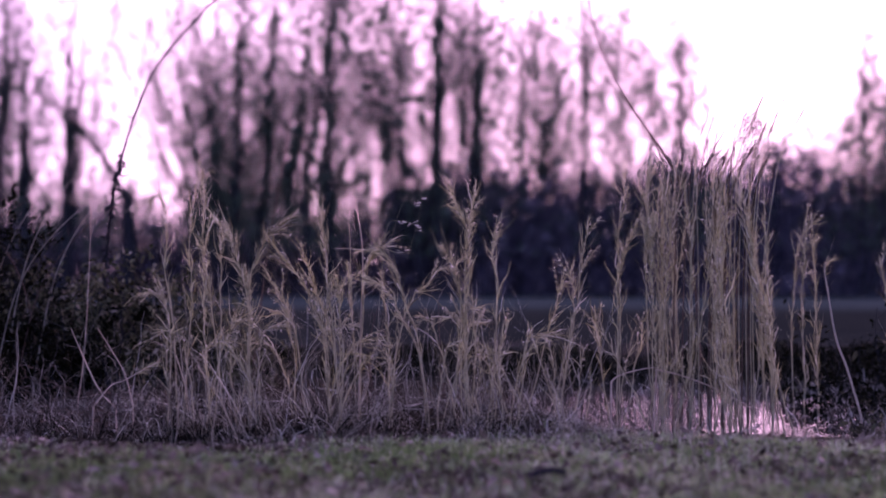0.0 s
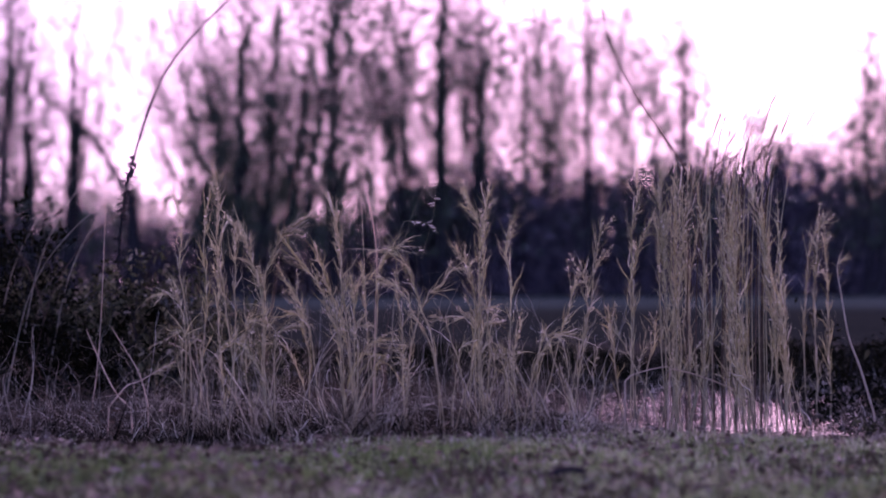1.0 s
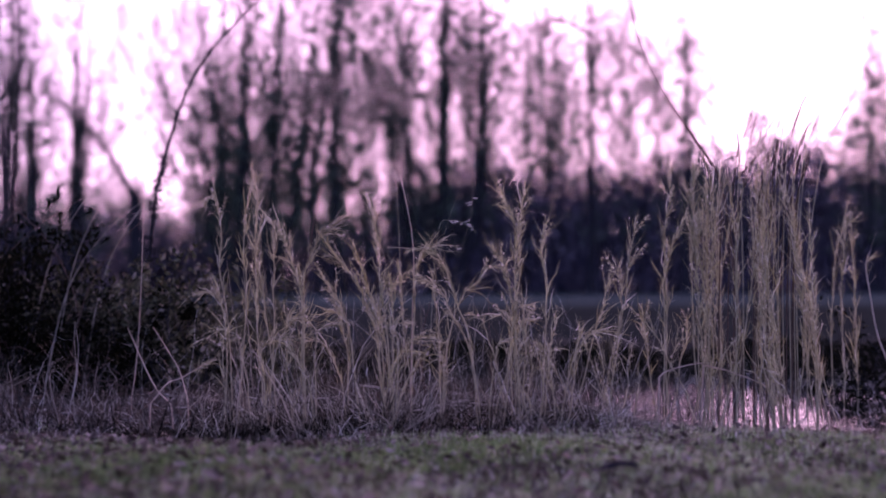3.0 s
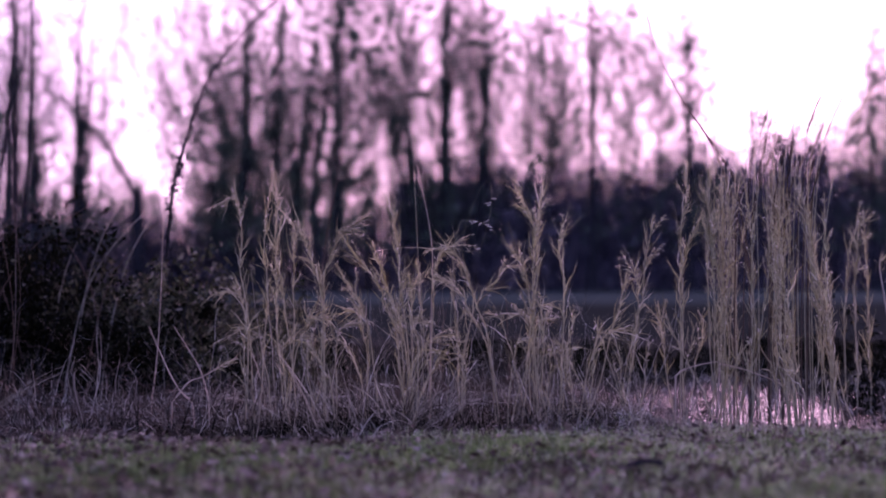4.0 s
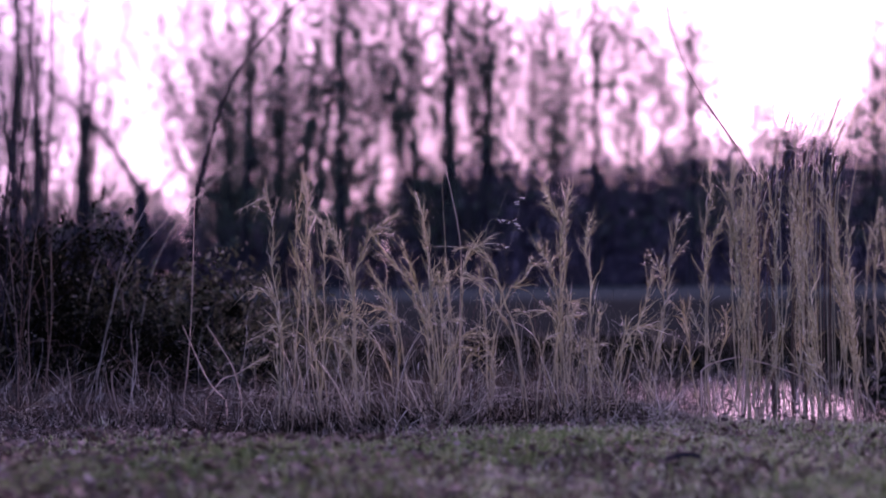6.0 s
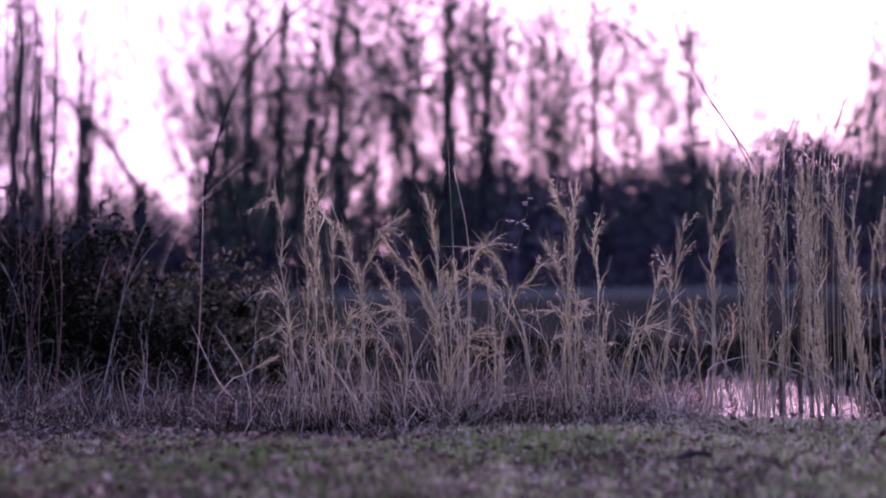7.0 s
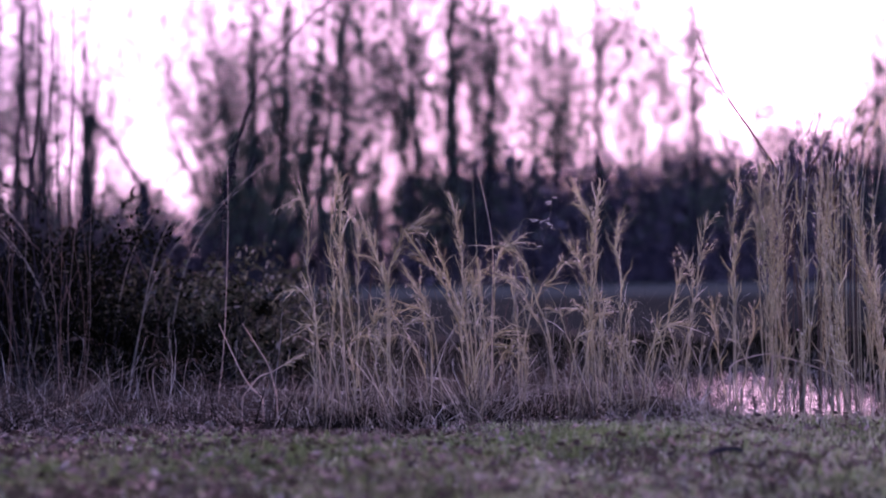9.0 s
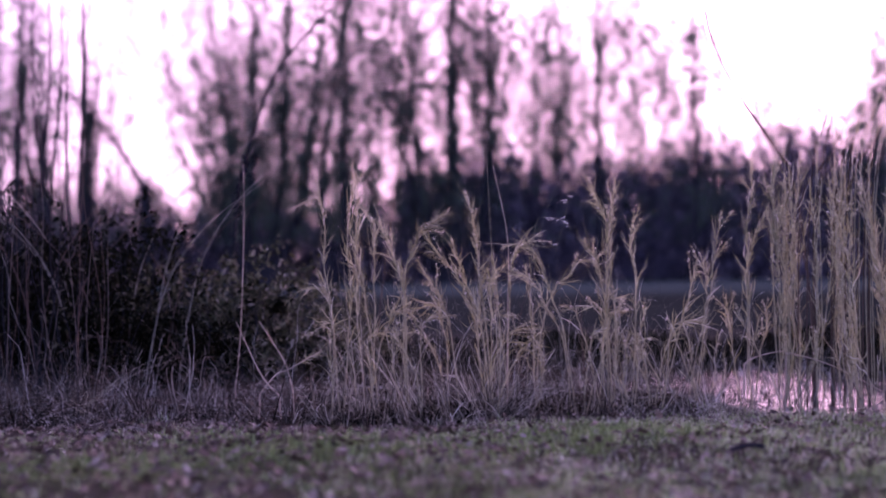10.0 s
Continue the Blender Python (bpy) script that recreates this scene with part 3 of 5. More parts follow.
def basal_leaves(top, r, n, reach, wide=0.06, dark=0, mat=None, share=0.42):
    """Long dead leaves that arch out of a clump's foot and droop to the ground, over near-black blades that paint the
    shade.
    """
    n, k, lock = int(share * n / 4), 13, 4
    b = np.stack([r.normal(0, wide, n), r.normal(0, wide * 0.8, n), np.full(n, -0.02)], 1)
    v, f = blades(r, b, r.uniform(0.5, 1.6, n) * reach, np.clip(r.normal(0.66, 0.2, n), 0.05, 0.96), r.uniform(0.0030, 0.0062, n), k, 1.1, 0.07, r.choice([0.0, np.pi], n) + r.normal(0, 0.6, n), 0.45)
    # leaves lie together in locks that part towards their tips
    v = v.reshape(n, k, 2, 3)
    grow = np.linspace(0.1, 1, k)[None, :, None, None]
    v, f = joined([((v + r.normal(0, 0.035, (n, 1, 1, 3)) * grow).reshape(-1, 3), f) for _ in range(lock)])
    n *= lock
    m = n // 12
    b = np.stack([r.normal(0, wide, m), r.normal(0, wide * 0.8, m), np.full(m, -0.02)], 1)
    v, f = joined([(v, f), blades(r, b, r.uniform(0.9, 2.0, m) * reach, np.clip(r.normal(0.28, 0.15, m), 0.02, 0.8), r.uniform(0.0022, 0.0044, m), 13, 0.55, 0.08, curl=0.30)])
    v[:, 2] = np.maximum(v[:, 2], 0.0)
    tagged(part("basal_leaves", quick_mesh("basal_leaves", v, f, mat or BASAL), top), kind="stuff")
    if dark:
        # added blades, coloured near-black for the shade under the overhanging leaves
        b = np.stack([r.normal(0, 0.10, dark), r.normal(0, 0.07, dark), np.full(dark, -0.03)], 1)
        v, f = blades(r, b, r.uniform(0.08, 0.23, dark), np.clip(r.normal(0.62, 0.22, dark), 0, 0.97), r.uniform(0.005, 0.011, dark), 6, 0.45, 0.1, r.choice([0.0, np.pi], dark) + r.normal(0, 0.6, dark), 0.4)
        tagged(part("leaf_litter", quick_mesh("leaf_litter", v, f, CORE_SHADE), top, "near-black leaf bases painting the shade inside the clump"), kind="stuff")


clump_count = [0]


def sedge_clump(x, y, stems, label="clump of dry tan broomsedge with feathery seed plumes", leaves=70, reach=0.34, dark=0, rich=1.0):
    """A clump whose foot is at (x, y); stems as lists of (x, z) points, foot first."""
    clump_count[0] += 1
    r = np.random.RandomState(500 + clump_count[0])
    z = max(float(ground_height(np.array(x), np.array(y))), POND_Z - 0.02)
    top = thing("broomsedge_clump", label, "grass clump", "broomsedge clumps at the pond edge", (x, y, z))
    for i, points in enumerate(stems):
        foot = (points[0][0], min(points[0][1], z - 0.015))
        sedge_stem(top, [foot] + list(points[1:]), y + r.normal(0, 0.02), rich * r.uniform(0.8, 1.2), 0.42, 40 * clump_count[0] + i)
    basal_leaves(top, r, leaves, reach * 1.3, dark=dark, share=0.22 if x < 0.3 else 0.42)
    return top


def random_stem(r, x, z0, h, lean, hook=0.0):
    """A stem's points from its foot, height, lean (sideways share of the height) and hook (how far the tip bends over)."""
    mid = r.normal(0, 0.015)
    pts = [(x, z0), (x + lean * h * 0.28 + mid, z0 + h * 0.35), (x + lean * h * 0.66 + mid, z0 + h * 0.7), (x + lean * h, z0 + h * (1 - 0.15 * abs(hook)))]
    if hook:
        pts.append((x + lean * h + hook * h * 0.17, z0 + h * (0.97 - 0.1 * abs(hook))))
    return pts


# the clumps that can be told apart, from the shrub towards the tall stand
sedge_clump(-1.06, 4.98, [[(-1.07, 0.0), (-1.114, 0.377), (-1.144, 0.57), (-1.137, 0.70), (-1.15, 0.835), (-1.177, 0.856), (-1.215, 0.825)],
                          [(-1.06, 0.0), (-1.035, 0.307), (-1.022, 0.474), (-1.033, 0.641), (-1.03, 0.808), (-1.013, 0.94)]], leaves=90)
sedge_clump(-0.94, 5.10, [[(-0.91, 0.0), (-0.963, 0.372), (-0.992, 0.545), (-1.011, 0.694), (-0.997, 0.893), (-1.026, 1.018)],
                          [(-0.95, 0.0), (-0.93, 0.424), (-0.919, 0.665), (-0.912, 0.761)],
                          [(-0.97, 0.0), (-1.0, 0.33), (-1.0, 0.58), (-0.975, 0.80)]], leaves=110, dark=120)
sedge_clump(-0.77, 4.93, [[(-0.77, 0.0), (-0.784, 0.40), (-0.807, 0.543), (-0.842, 0.639), (-0.889, 0.747)],
                          [(-0.77, 0.0), (-0.786, 0.472), (-0.766, 0.614), (-0.725, 0.72), (-0.683, 0.755), (-0.612, 0.81)],
                          [(-0.79, 0.0), (-0.80, 0.25), (-0.785, 0.44), (-0.80, 0.60)]], "thick forked clump of rusty tan broomsedge", leaves=120, reach=0.42, dark=240, rich=1.35)
sedge_clump(-0.52, 4.92, [[(-0.43, 0.0), (-0.471, 0.276), (-0.523, 0.445), (-0.57, 0.541), (-0.642, 0.638), (-0.714, 0.748)],
                          [(-0.54, 0.0), (-0.587, 0.282), (-0.626, 0.40), (-0.673, 0.495), (-0.73, 0.592)],
                          [(-0.42, 0.0), (-0.451, 0.278), (-0.498, 0.421), (-0.544, 0.541), (-0.585, 0.67)]], leaves=130, reach=0.42, dark=260, rich=1.15)
sedge_clump(-0.41, 4.90, [[(-0.40, 0.0), (-0.438, 0.373), (-0.461, 0.516), (-0.472, 0.636), (-0.49, 0.756), (-0.515, 0.872)],
                          [(-0.41, 0.0), (-0.424, 0.376), (-0.423, 0.56)],
                          [(-0.44, 0.0), (-0.455, 0.30), (-0.44, 0.52)]], leaves=120, reach=0.40, dark=200, rich=1.35)
sedge_clump(-0.33, 5.02, [[(-0.345, 0.0), (-0.319, 0.395), (-0.313, 0.515), (-0.293, 0.611), (-0.256, 0.662), (-0.19, 0.71)],
                          [(-0.34, 0.0), (-0.36, 0.30), (-0.375, 0.48), (-0.385, 0.60)]], leaves=50)
sedge_clump(-0.07, 4.95, [[(-0.05, 0.0), (-0.098, 0.299), (-0.14, 0.418), (-0.175, 0.514), (-0.221, 0.622), (-0.269, 0.66), (-0.34, 0.645)],
                          [(-0.06, 0.0), (-0.10, 0.22), (-0.165, 0.40), (-0.23, 0.50), (-0.31, 0.53)]], "broken-over clump of pale broomsedge", leaves=50, rich=1.2)
sedge_clump(-0.20, 5.05, [[(-0.21, 0.0), (-0.193, 0.177), (-0.15, 0.405), (-0.113, 0.477), (-0.065, 0.52), (-0.016, 0.573), (0.05, 0.575)],
                          [(-0.22, 0.0), (-0.225, 0.3), (-0.24, 0.52)]], leaves=40)
sedge_clump(0.11, 4.93, [[(0.11, 0.0), (0.098, 0.368), (0.105, 0.583), (0.114, 0.75), (0.142, 0.915)],
                         [(0.11, 0.0), (0.10, 0.35), (0.11, 0.583), (0.102, 0.714), (0.067, 0.81), (0.018, 0.88)],
                         [(0.09, 0.0), (0.089, 0.37), (0.072, 0.512), (0.038, 0.607), (0.0, 0.685)],
                         [(0.12, 0.0), (0.13, 0.25), (0.12, 0.46)]], "tall forked clump of tan broomsedge", leaves=80, rich=1.25)
sedge_clump(0.20, 4.97, [[(0.195, 0.0), (0.217, 0.367), (0.224, 0.534), (0.209, 0.678), (0.227, 0.805)],
                         [(0.21, 0.0), (0.235, 0.24), (0.245, 0.42)]], leaves=50, rich=1.2)
sedge_clump(0.46, 5.0, [[(0.45, 0.0), (0.522, 0.267), (0.549, 0.459), (0.563, 0.652), (0.582, 0.772)],
                        [(0.47, 0.0), (0.53, 0.30), (0.535, 0.47), (0.505, 0.60)],
                        [(0.33, 0.0), (0.427, 0.316), (0.464, 0.436), (0.493, 0.59)]], leaves=45, reach=0.28)
sedge_clump(0.73, 5.05, [[(0.733, 0.0), (0.738, 0.36), (0.736, 0.554), (0.732, 0.749), (0.751, 0.895), (0.755, 1.03)],
                         [(0.715, 0.0), (0.723, 0.362), (0.73, 0.53), (0.756, 0.65), (0.80, 0.76)],
                         [(0.70, 0.0), (0.66, 0.22), (0.63, 0.42)]], leaves=26, reach=0.24, rich=1.2)
sedge_clump(0.90, 5.07, [[(0.94, 0.0), (0.896, 0.406), (0.868, 0.627), (0.853, 0.80), (0.844, 0.898), (0.848, 1.04)],
                         [(0.875, 0.0), (0.85, 0.505), (0.851, 0.698), (0.87, 0.825)],
                         [(0.91, 0.0), (0.87, 0.36), (0.86, 0.60), (0.885, 0.79)]], leaves=22, reach=0.22, rich=1.3)
r_tall = np.random.RandomState(9)
for cx in (0.905, 0.93, 0.99, 1.02, 1.09, 1.12, 1.15, 1.19, 1.235, 1.27):
    cy = 5.05 + r_tall.normal(0, 0.11)
    bulge = 0.10 * max(0.0, (cx - 1.05) / 0.2)
    sedge_clump(cx + bulge, cy, [[(x + bulge + r_tall.normal(0, 0.03), 0.0), (x + bulge * 0.9 + r_tall.normal(0, 0.02), 0.25 * h), (x + bulge * 0.35 + r_tall.normal(0, 0.014), 0.62 * h), (x + r_tall.normal(0, 0.018), h)]
                                 for x, h in ((cx + r_tall.normal(0, 0.010), r_tall.uniform(0.55, 1.0) ** 0.5 * 1.06) for _ in range(3))],
                "tall dense clump of dry tan broomsedge", leaves=10, reach=0.2, rich=0.78)
sedge_clump(1.38, 5.05, [random_stem(r_tall, 1.36, 0.0, 0.62, -0.05), random_stem(r_tall, 1.40, 0.0, 0.48, -0.1)], leaves=16, reach=0.2)
sedge_clump(1.66, 5.65, [[(1.665, -0.06), (1.671, 0.087), (1.664, 0.442), (1.674, 0.688), (1.69, 0.885)],
                         [(1.63, -0.06), (1.628, 0.268), (1.643, 0.532), (1.671, 0.717), (1.751, 0.823)],
                         [(1.73, -0.06), (1.727, 0.169), (1.723, 0.551), (1.724, 0.769)]], leaves=16, reach=0.2)
sedge_clump(1.99, 5.30, [[(1.985, -0.05), (1.978, 0.089), (1.944, 0.383), (1.909, 0.555), (1.885, 0.66)]], leaves=16, reach=0.2)


def tussock(x, y, n, reach):
    """A low heap of arching dead leaves over near-black blades that stand in for its inner shade."""
    r = np.random.RandomState(int(900 + 100 * (x + y)))
    top = thing("grass_tussock", "low tussock of arching dead grass leaves, painted black for shade underneath", "grass tussock", "tussocks before the broomsedge", (x, y, float(ground_height(np.array(x), np.array(y)))))
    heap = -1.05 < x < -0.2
    # most tussocks left of -1.3 take the darker copy, as painted shade
    basal_leaves(top, r, int(1.5 * n) if heap else int(0.7 * n), (1.5 if x > -1.3 else 1.1) * reach, 0.07, 520 if heap else 90, None if x > -1.3 or r.uniform() < 0.4 else LITTER_AND_SHADED)
    return top


for tx, ty, tn, tr in ((-1.02, 4.72, 90, 0.30), (-0.90, 4.60, 120, 0.36), (-0.78, 4.70, 150, 0.42), (-0.66, 4.58, 130, 0.38), (-0.55, 4.68, 160, 0.44), (-0.44, 4.58, 130, 0.38), (-0.36, 4.70, 140, 0.40), (-0.25, 4.62, 80, 0.30), (0.0, 4.62, 90, 0.30), (0.12, 4.58, 90, 0.30), (0.24, 4.66, 80, 0.28),
                       (-1.22, 4.80, 80, 0.30), (-1.38, 4.72, 80, 0.30), (-1.55, 4.82, 80, 0.32), (-1.75, 4.75, 90, 0.34), (-1.95, 4.85, 90, 0.36), (-2.15, 4.78, 90, 0.36), (-2.4, 4.85, 90, 0.36)):
    tussock(tx, ty, tn, tr)
# shorter growth that fills the stand
r_mid = np.random.RandomState(8)
for cx, h, n in ((-1.14, 0.50, 2), (-0.98, 0.52, 2), (-0.87, 0.46, 2), (-0.68, 0.42, 2), (-0.59, 0.40, 2), (-0.47, 0.42, 2), (-0.36, 0.40, 2), (-0.24, 0.32, 2), (-0.02, 0.40, 3), (0.05, 0.44, 3), (0.17, 0.38, 3), (0.26, 0.36, 3)):
    cy = 4.86 + r_mid.normal(0, 0.10)
    sedge_clump(cx, cy, [random_stem(r_mid, cx + r_mid.normal(0, 0.035), 0.0, h * r_mid.uniform(0.65, 1.15), r_mid.normal(0, 0.20), r_mid.choice([0.0, -0.9, 0.9, 1.2])) for _ in range(n)],
                "small clump of short dry broomsedge", leaves=95 if cx < -0.25 else 60, reach=0.40 if cx < -0.25 else 0.26, dark=150 if -1.0 < cx < -0.3 else 0, rich=0.85)
for i in range(9):
    cx, cy = 0.30 + 0.11 * i + r_mid.normal(0, 0.03), r_mid.uniform(4.72, 5.2)
    sedge_clump(cx, cy, [random_stem(r_mid, cx + r_mid.normal(0, 0.04), -0.04, r_mid.uniform(0.16, 0.42), r_mid.normal(0, 0.28)) for _ in range(2)],
                "short ragged clump of grey-tan grass at the water's edge", leaves=14, reach=0.17, rich=0.6)


# ---- trees ----
def offspring(r, path, rad, count, lo, hi, ratio, angle, k, up, wander, thin):
    """Branches from every line of path: count each, leaving between the fractions lo and hi at an angle."""
    n, kk, _ = path.shape
    at = r.uniform(lo, hi, (n, count)) * (kk - 1)
    i = np.clip(at.astype(int), 0, kk - 2)
    fr = (at - i)[..., None]
    row = np.arange(n)[:, None]
    base = path[row, i] * (1 - fr) + path[row, i + 1] * fr
    tan = unit(path[row, i + 1] - path[row, i])
    length = np.linalg.norm(path[:, -1] - path[:, 0], axis=1)[:, None] * ratio * r.uniform(0.55, 1.2, (n, count)) * (1.15 - 0.6 * at / (kk - 1))
    perp = unit(np.cross(tan, r.normal(0, 1, tan.shape)))
    ang = np.radians(angle) * r.uniform(0.6, 1.4, (n, count))[..., None]
    way = unit(tan * np.cos(ang) + perp * np.sin(ang) + np.array([0, 0, up]))
    parent_r = (rad[row, i] * (1 - fr[..., 0]) + rad[row, i + 1] * fr[..., 0])
    m = n * count
    p = curved(r, base.reshape(m, 3), way.reshape(m, 3), length.ravel(), k, np.full(m, -0.12), np.full(m, wander))
    r0 = parent_r.ravel() * thin
    return p, r0[:, None] * np.linspace(1, 0.35, k)[None]


def bare_tree(seed, x, y, height, girth, stems=((0.0, 0.0),), limbs=12, start=0.1, spread=30, bushy=1.0, leafy=1.0, label="bare winter tree with dark trunk and fine twigs"):
    """A leafless tree: stems as (offset, lean) pairs, limbs that are parts, and a crown of branches and twigs."""
    r = np.random.RandomState(seed)
    z = float(ground_height(np.array(float(x)), np.array(float(y))))
    top = thing("tree", label, "tree", "bare trees across the field", (x, y, z))
    k = 12
    s = np.linspace(0, 1, k)
    crown = []
    for off, lean, *size in stems:
        thick = girth * (size[0] if size else 1.0)
        h = height * r.uniform(0.85, 1.0) * (0.78 + 0.22 * thick / girth)
        line = np.stack([off * (0.35 + 0.65 * np.clip(s * 4, 0, 1)) + math.tan(radians(lean)) * h * s ** 1.15, r.normal(0, 0.3) * s, h * s - 0.2], 1)
        line[1:, :2] += np.cumsum(r.normal(0, 0.012 * h / 4, (k - 1, 2)), 0)
        rad = thick * (1.0 - 0.85 * s) * (1 + 0.6 * np.exp(-s * 22))
        part("trunk", quick_mesh("trunk", *tubes(line[None], rad[None], 8), BARK, True), top)
        lp, lr = offspring(r, line[None], rad[None], limbs, start, 0.95, 0.34, spread, 8, 0.2, 0.09, 0.38)
        for j in range(len(lp)):
            part("limb", quick_mesh("limb", *tubes(lp[j:j + 1], lr[j:j + 1], 5), BARK, True), top)
        lp = np.concatenate([lp, line[None, 4:]])
        lr = np.concatenate([lr, rad[None, 4:]])
        b1, r1 = offspring(r, lp, lr, int(8 * bushy), 0.05, 0.98, 0.5, 38, 5, 0.15, 0.1, 0.4)
        b2, r2 = offspring(r, b1, r1, int(5 * bushy), 0.05, 1.0, 0.55, 42, 3, 0.1, 0.15, 0.6)
        # withered leaf sprays left on the twigs
        m = int(4900 * leafy * thick / girth)
        spots = np.concatenate([b2.reshape(-1, 3), b1.reshape(-1, 3)])
        pick = spots[r.choice(len(spots), m)] + r.normal(0, 1, (m, 3)) * [1.6, 0.9, 1.4]
        free = r.uniform(0, 1, m) < 0.5
        up = r.uniform(0.12, 1.0, m)
        loose, _ = along(line, up)
        pick[free] = (loose + r.normal(0, 1, (m, 3)) * np.stack([0.8 + 1.3 * np.sin(np.pi * up ** 0.8), np.ones(m), np.full(m, 0.5)], 1))[free]
        pick[:, 2] = np.where(pick[:, 2] < 2.0, r.uniform(2.0, 12.0, m), pick[:, 2])
        size = r.uniform(0.13, 0.35, m)
        q3 = curved(r, pick, unit(r.normal(0, 1, (m, 3)) + [0, 0, 0.5]), size, 3, np.zeros(m), np.full(m, 0.3))
        leaf = ribbons(q3, size[:, None] * np.array([0.25, 0.6, 0.15])[None], unit(r.normal(0, 1, (m, 3))))
        crown += [leaf, tubes(b1, np.clip(r1, 0.012, 0.026), 4), tubes(b2, np.full_like(r2, 0.010), 3)]
    tagged(part("crown", quick_mesh("crown", *joined(crown), TWIG), top), kind="stuff")
    return top


bare_tree(1, -10.8, 63, 19, 0.32, ((0, 1), (1.1, 4), (-0.5, -6, 0.6), (-0.7, -11, 0.55), (-0.8, -17, 0.5), (-0.6, -24, 0.4), (2.4, 6)), 8, leafy=0.3)
bare_tree(2, -5.75, 62, 18, 0.26, ((0, 0.5), (-1.8, 6)), 10, 0.15, leafy=0.42)
bare_tree(3, -0.3, 63, 20, 0.44, ((0, 0), (1.4, 3, 0.7), (-1.2, -4, 0.5), (-1.6, -9, 0.35)), 11, 0.12, 32, leafy=0.5)
bare_tree(4, 7.3, 63, 19, 0.24, ((0, 0),), 14, 0.1, 28, leafy=0.3)
bare_tree(5, 12.0, 62, 15, 0.26, ((0, 0.5),), 14, 0.15, 34, leafy=0.36)
bare_tree(6, 21.5, 62, 14, 0.17, ((0, -1), (0.8, 4)), 13, 0.2, 32, 1.0, leafy=0.3)
bare_tree(7, -19.2, 61, 17, 0.36, ((0, 1), (0.7, 3, 0.5)), 9, 0.2, 26, 0.72, leafy=0.16)
bare_tree(8, -20.8, 61, 12, 0.36, ((0, -0.5),), 7, 0.2, 26, 0.72, leafy=0.14)
bare_tree(9, -22.3, 61, 18, 0.36, ((0, 2), (-1.2, 1), (0.8, -2, 0.5)), 8, 0.2, 26, 0.72, leafy=0.16)
bare_tree(10, 4.4, 70, 17, 0.14, ((0, 0), (1.2, 2)), 11, leafy=0.24)
bare_tree(11, 10.0, 70, 18, 0.15, ((0, 0), (0.9, -3)), 12, leafy=0.26)
bare_tree(19, 11.6, 69, 17, 0.14, ((0, 1), (1.1, 4)), 12, 0.12, 34, leafy=0.18)
bare_tree(12, -3.6, 71, 18, 0.13, ((0, 1), (-1.2, -3)), 11, leafy=0.5)
bare_tree(13, -12.4, 74, 19, 0.17, ((0, -1), (1.4, 3)), 11, leafy=0.42)
bare_tree(14, 7.0, 74, 17, 0.14, ((0, 1), (-1.2, -1)), 11, leafy=0.18)
bare_tree(15, 2.2, 74, 20, 0.18, ((0, 1), (-1.0, 0)), 11, leafy=0.4)
bare_tree(16, 24.5, 72, 13, 0.13, ((0, 0), (1.2, 3)), 10, leafy=0.4)
bare_tree(20, 19.2, 70, 10.5, 0.10, ((0, 1), (-0.8, -2)), 11, leafy=0.3)
bare_tree(17, -13.6, 76, 14, 0.11, ((0, -5), (0.6, -12)), 9, 0.15, 30, 0.8, leafy=0.4)
bare_tree(18, -25.5, 70, 16, 0.14, ((0, 0), (1.0, 2)), 9, 0.15, 28, 0.8, leafy=0.2)


def saplings(seed, x0, x1, y0, y1, n, low, high):
    """Thin young trees crowded at the wood's edge."""
    r = np.random.RandomState(seed)
    b = np.stack([r.uniform(x0, x1, n), r.uniform(y0, y1, n), np.full(n, -0.2)], 1)
    tall = r.uniform(low, high, n)
    p = curved(r, b, unit(np.stack([r.normal(0, 0.05, n), r.normal(0, 0.05, n), np.ones(n)], 1)), tall, 9, np.zeros(n), np.full(n, 0.08))
    q = np.linspace(0.085, 0.022, 9)[None] * r.uniform(0.6, 1.3, (n, 1))
    s1, t1 = offspring(r, p, q, 15, 0.12, 1.0, 0.24, 44, 5, 0.2, 0.12, 0.45)
    s2, t2 = offspring(r, s1, t1, 8, 0.1, 1.0, 0.55, 52, 3, 0.08, 0.25, 0.7)
    v, f = joined([tubes(p, q, 5), tubes(s1, np.maximum(t1, 0.018), 3), tubes(s2, np.full_like(t2, 0.012), 3)])
    return tagged(new("saplings", quick_mesh("saplings", v, f, TWIG)), "crowd of thin bare saplings at the wood's edge", "saplings", kind="stuff")


saplings(71, -12, 9.5, 66, 84, 44, 7, 15)
saplings(72, 9, 17, 66, 80, 24, 6, 9.0)
saplings(73, 16, 42, 68, 86, 70, 7, 10.5)
saplings(74, -32, -17, 64, 80, 30, 6, 14)
saplings(75, -20, -10, 84, 110, 24, 7, 15)


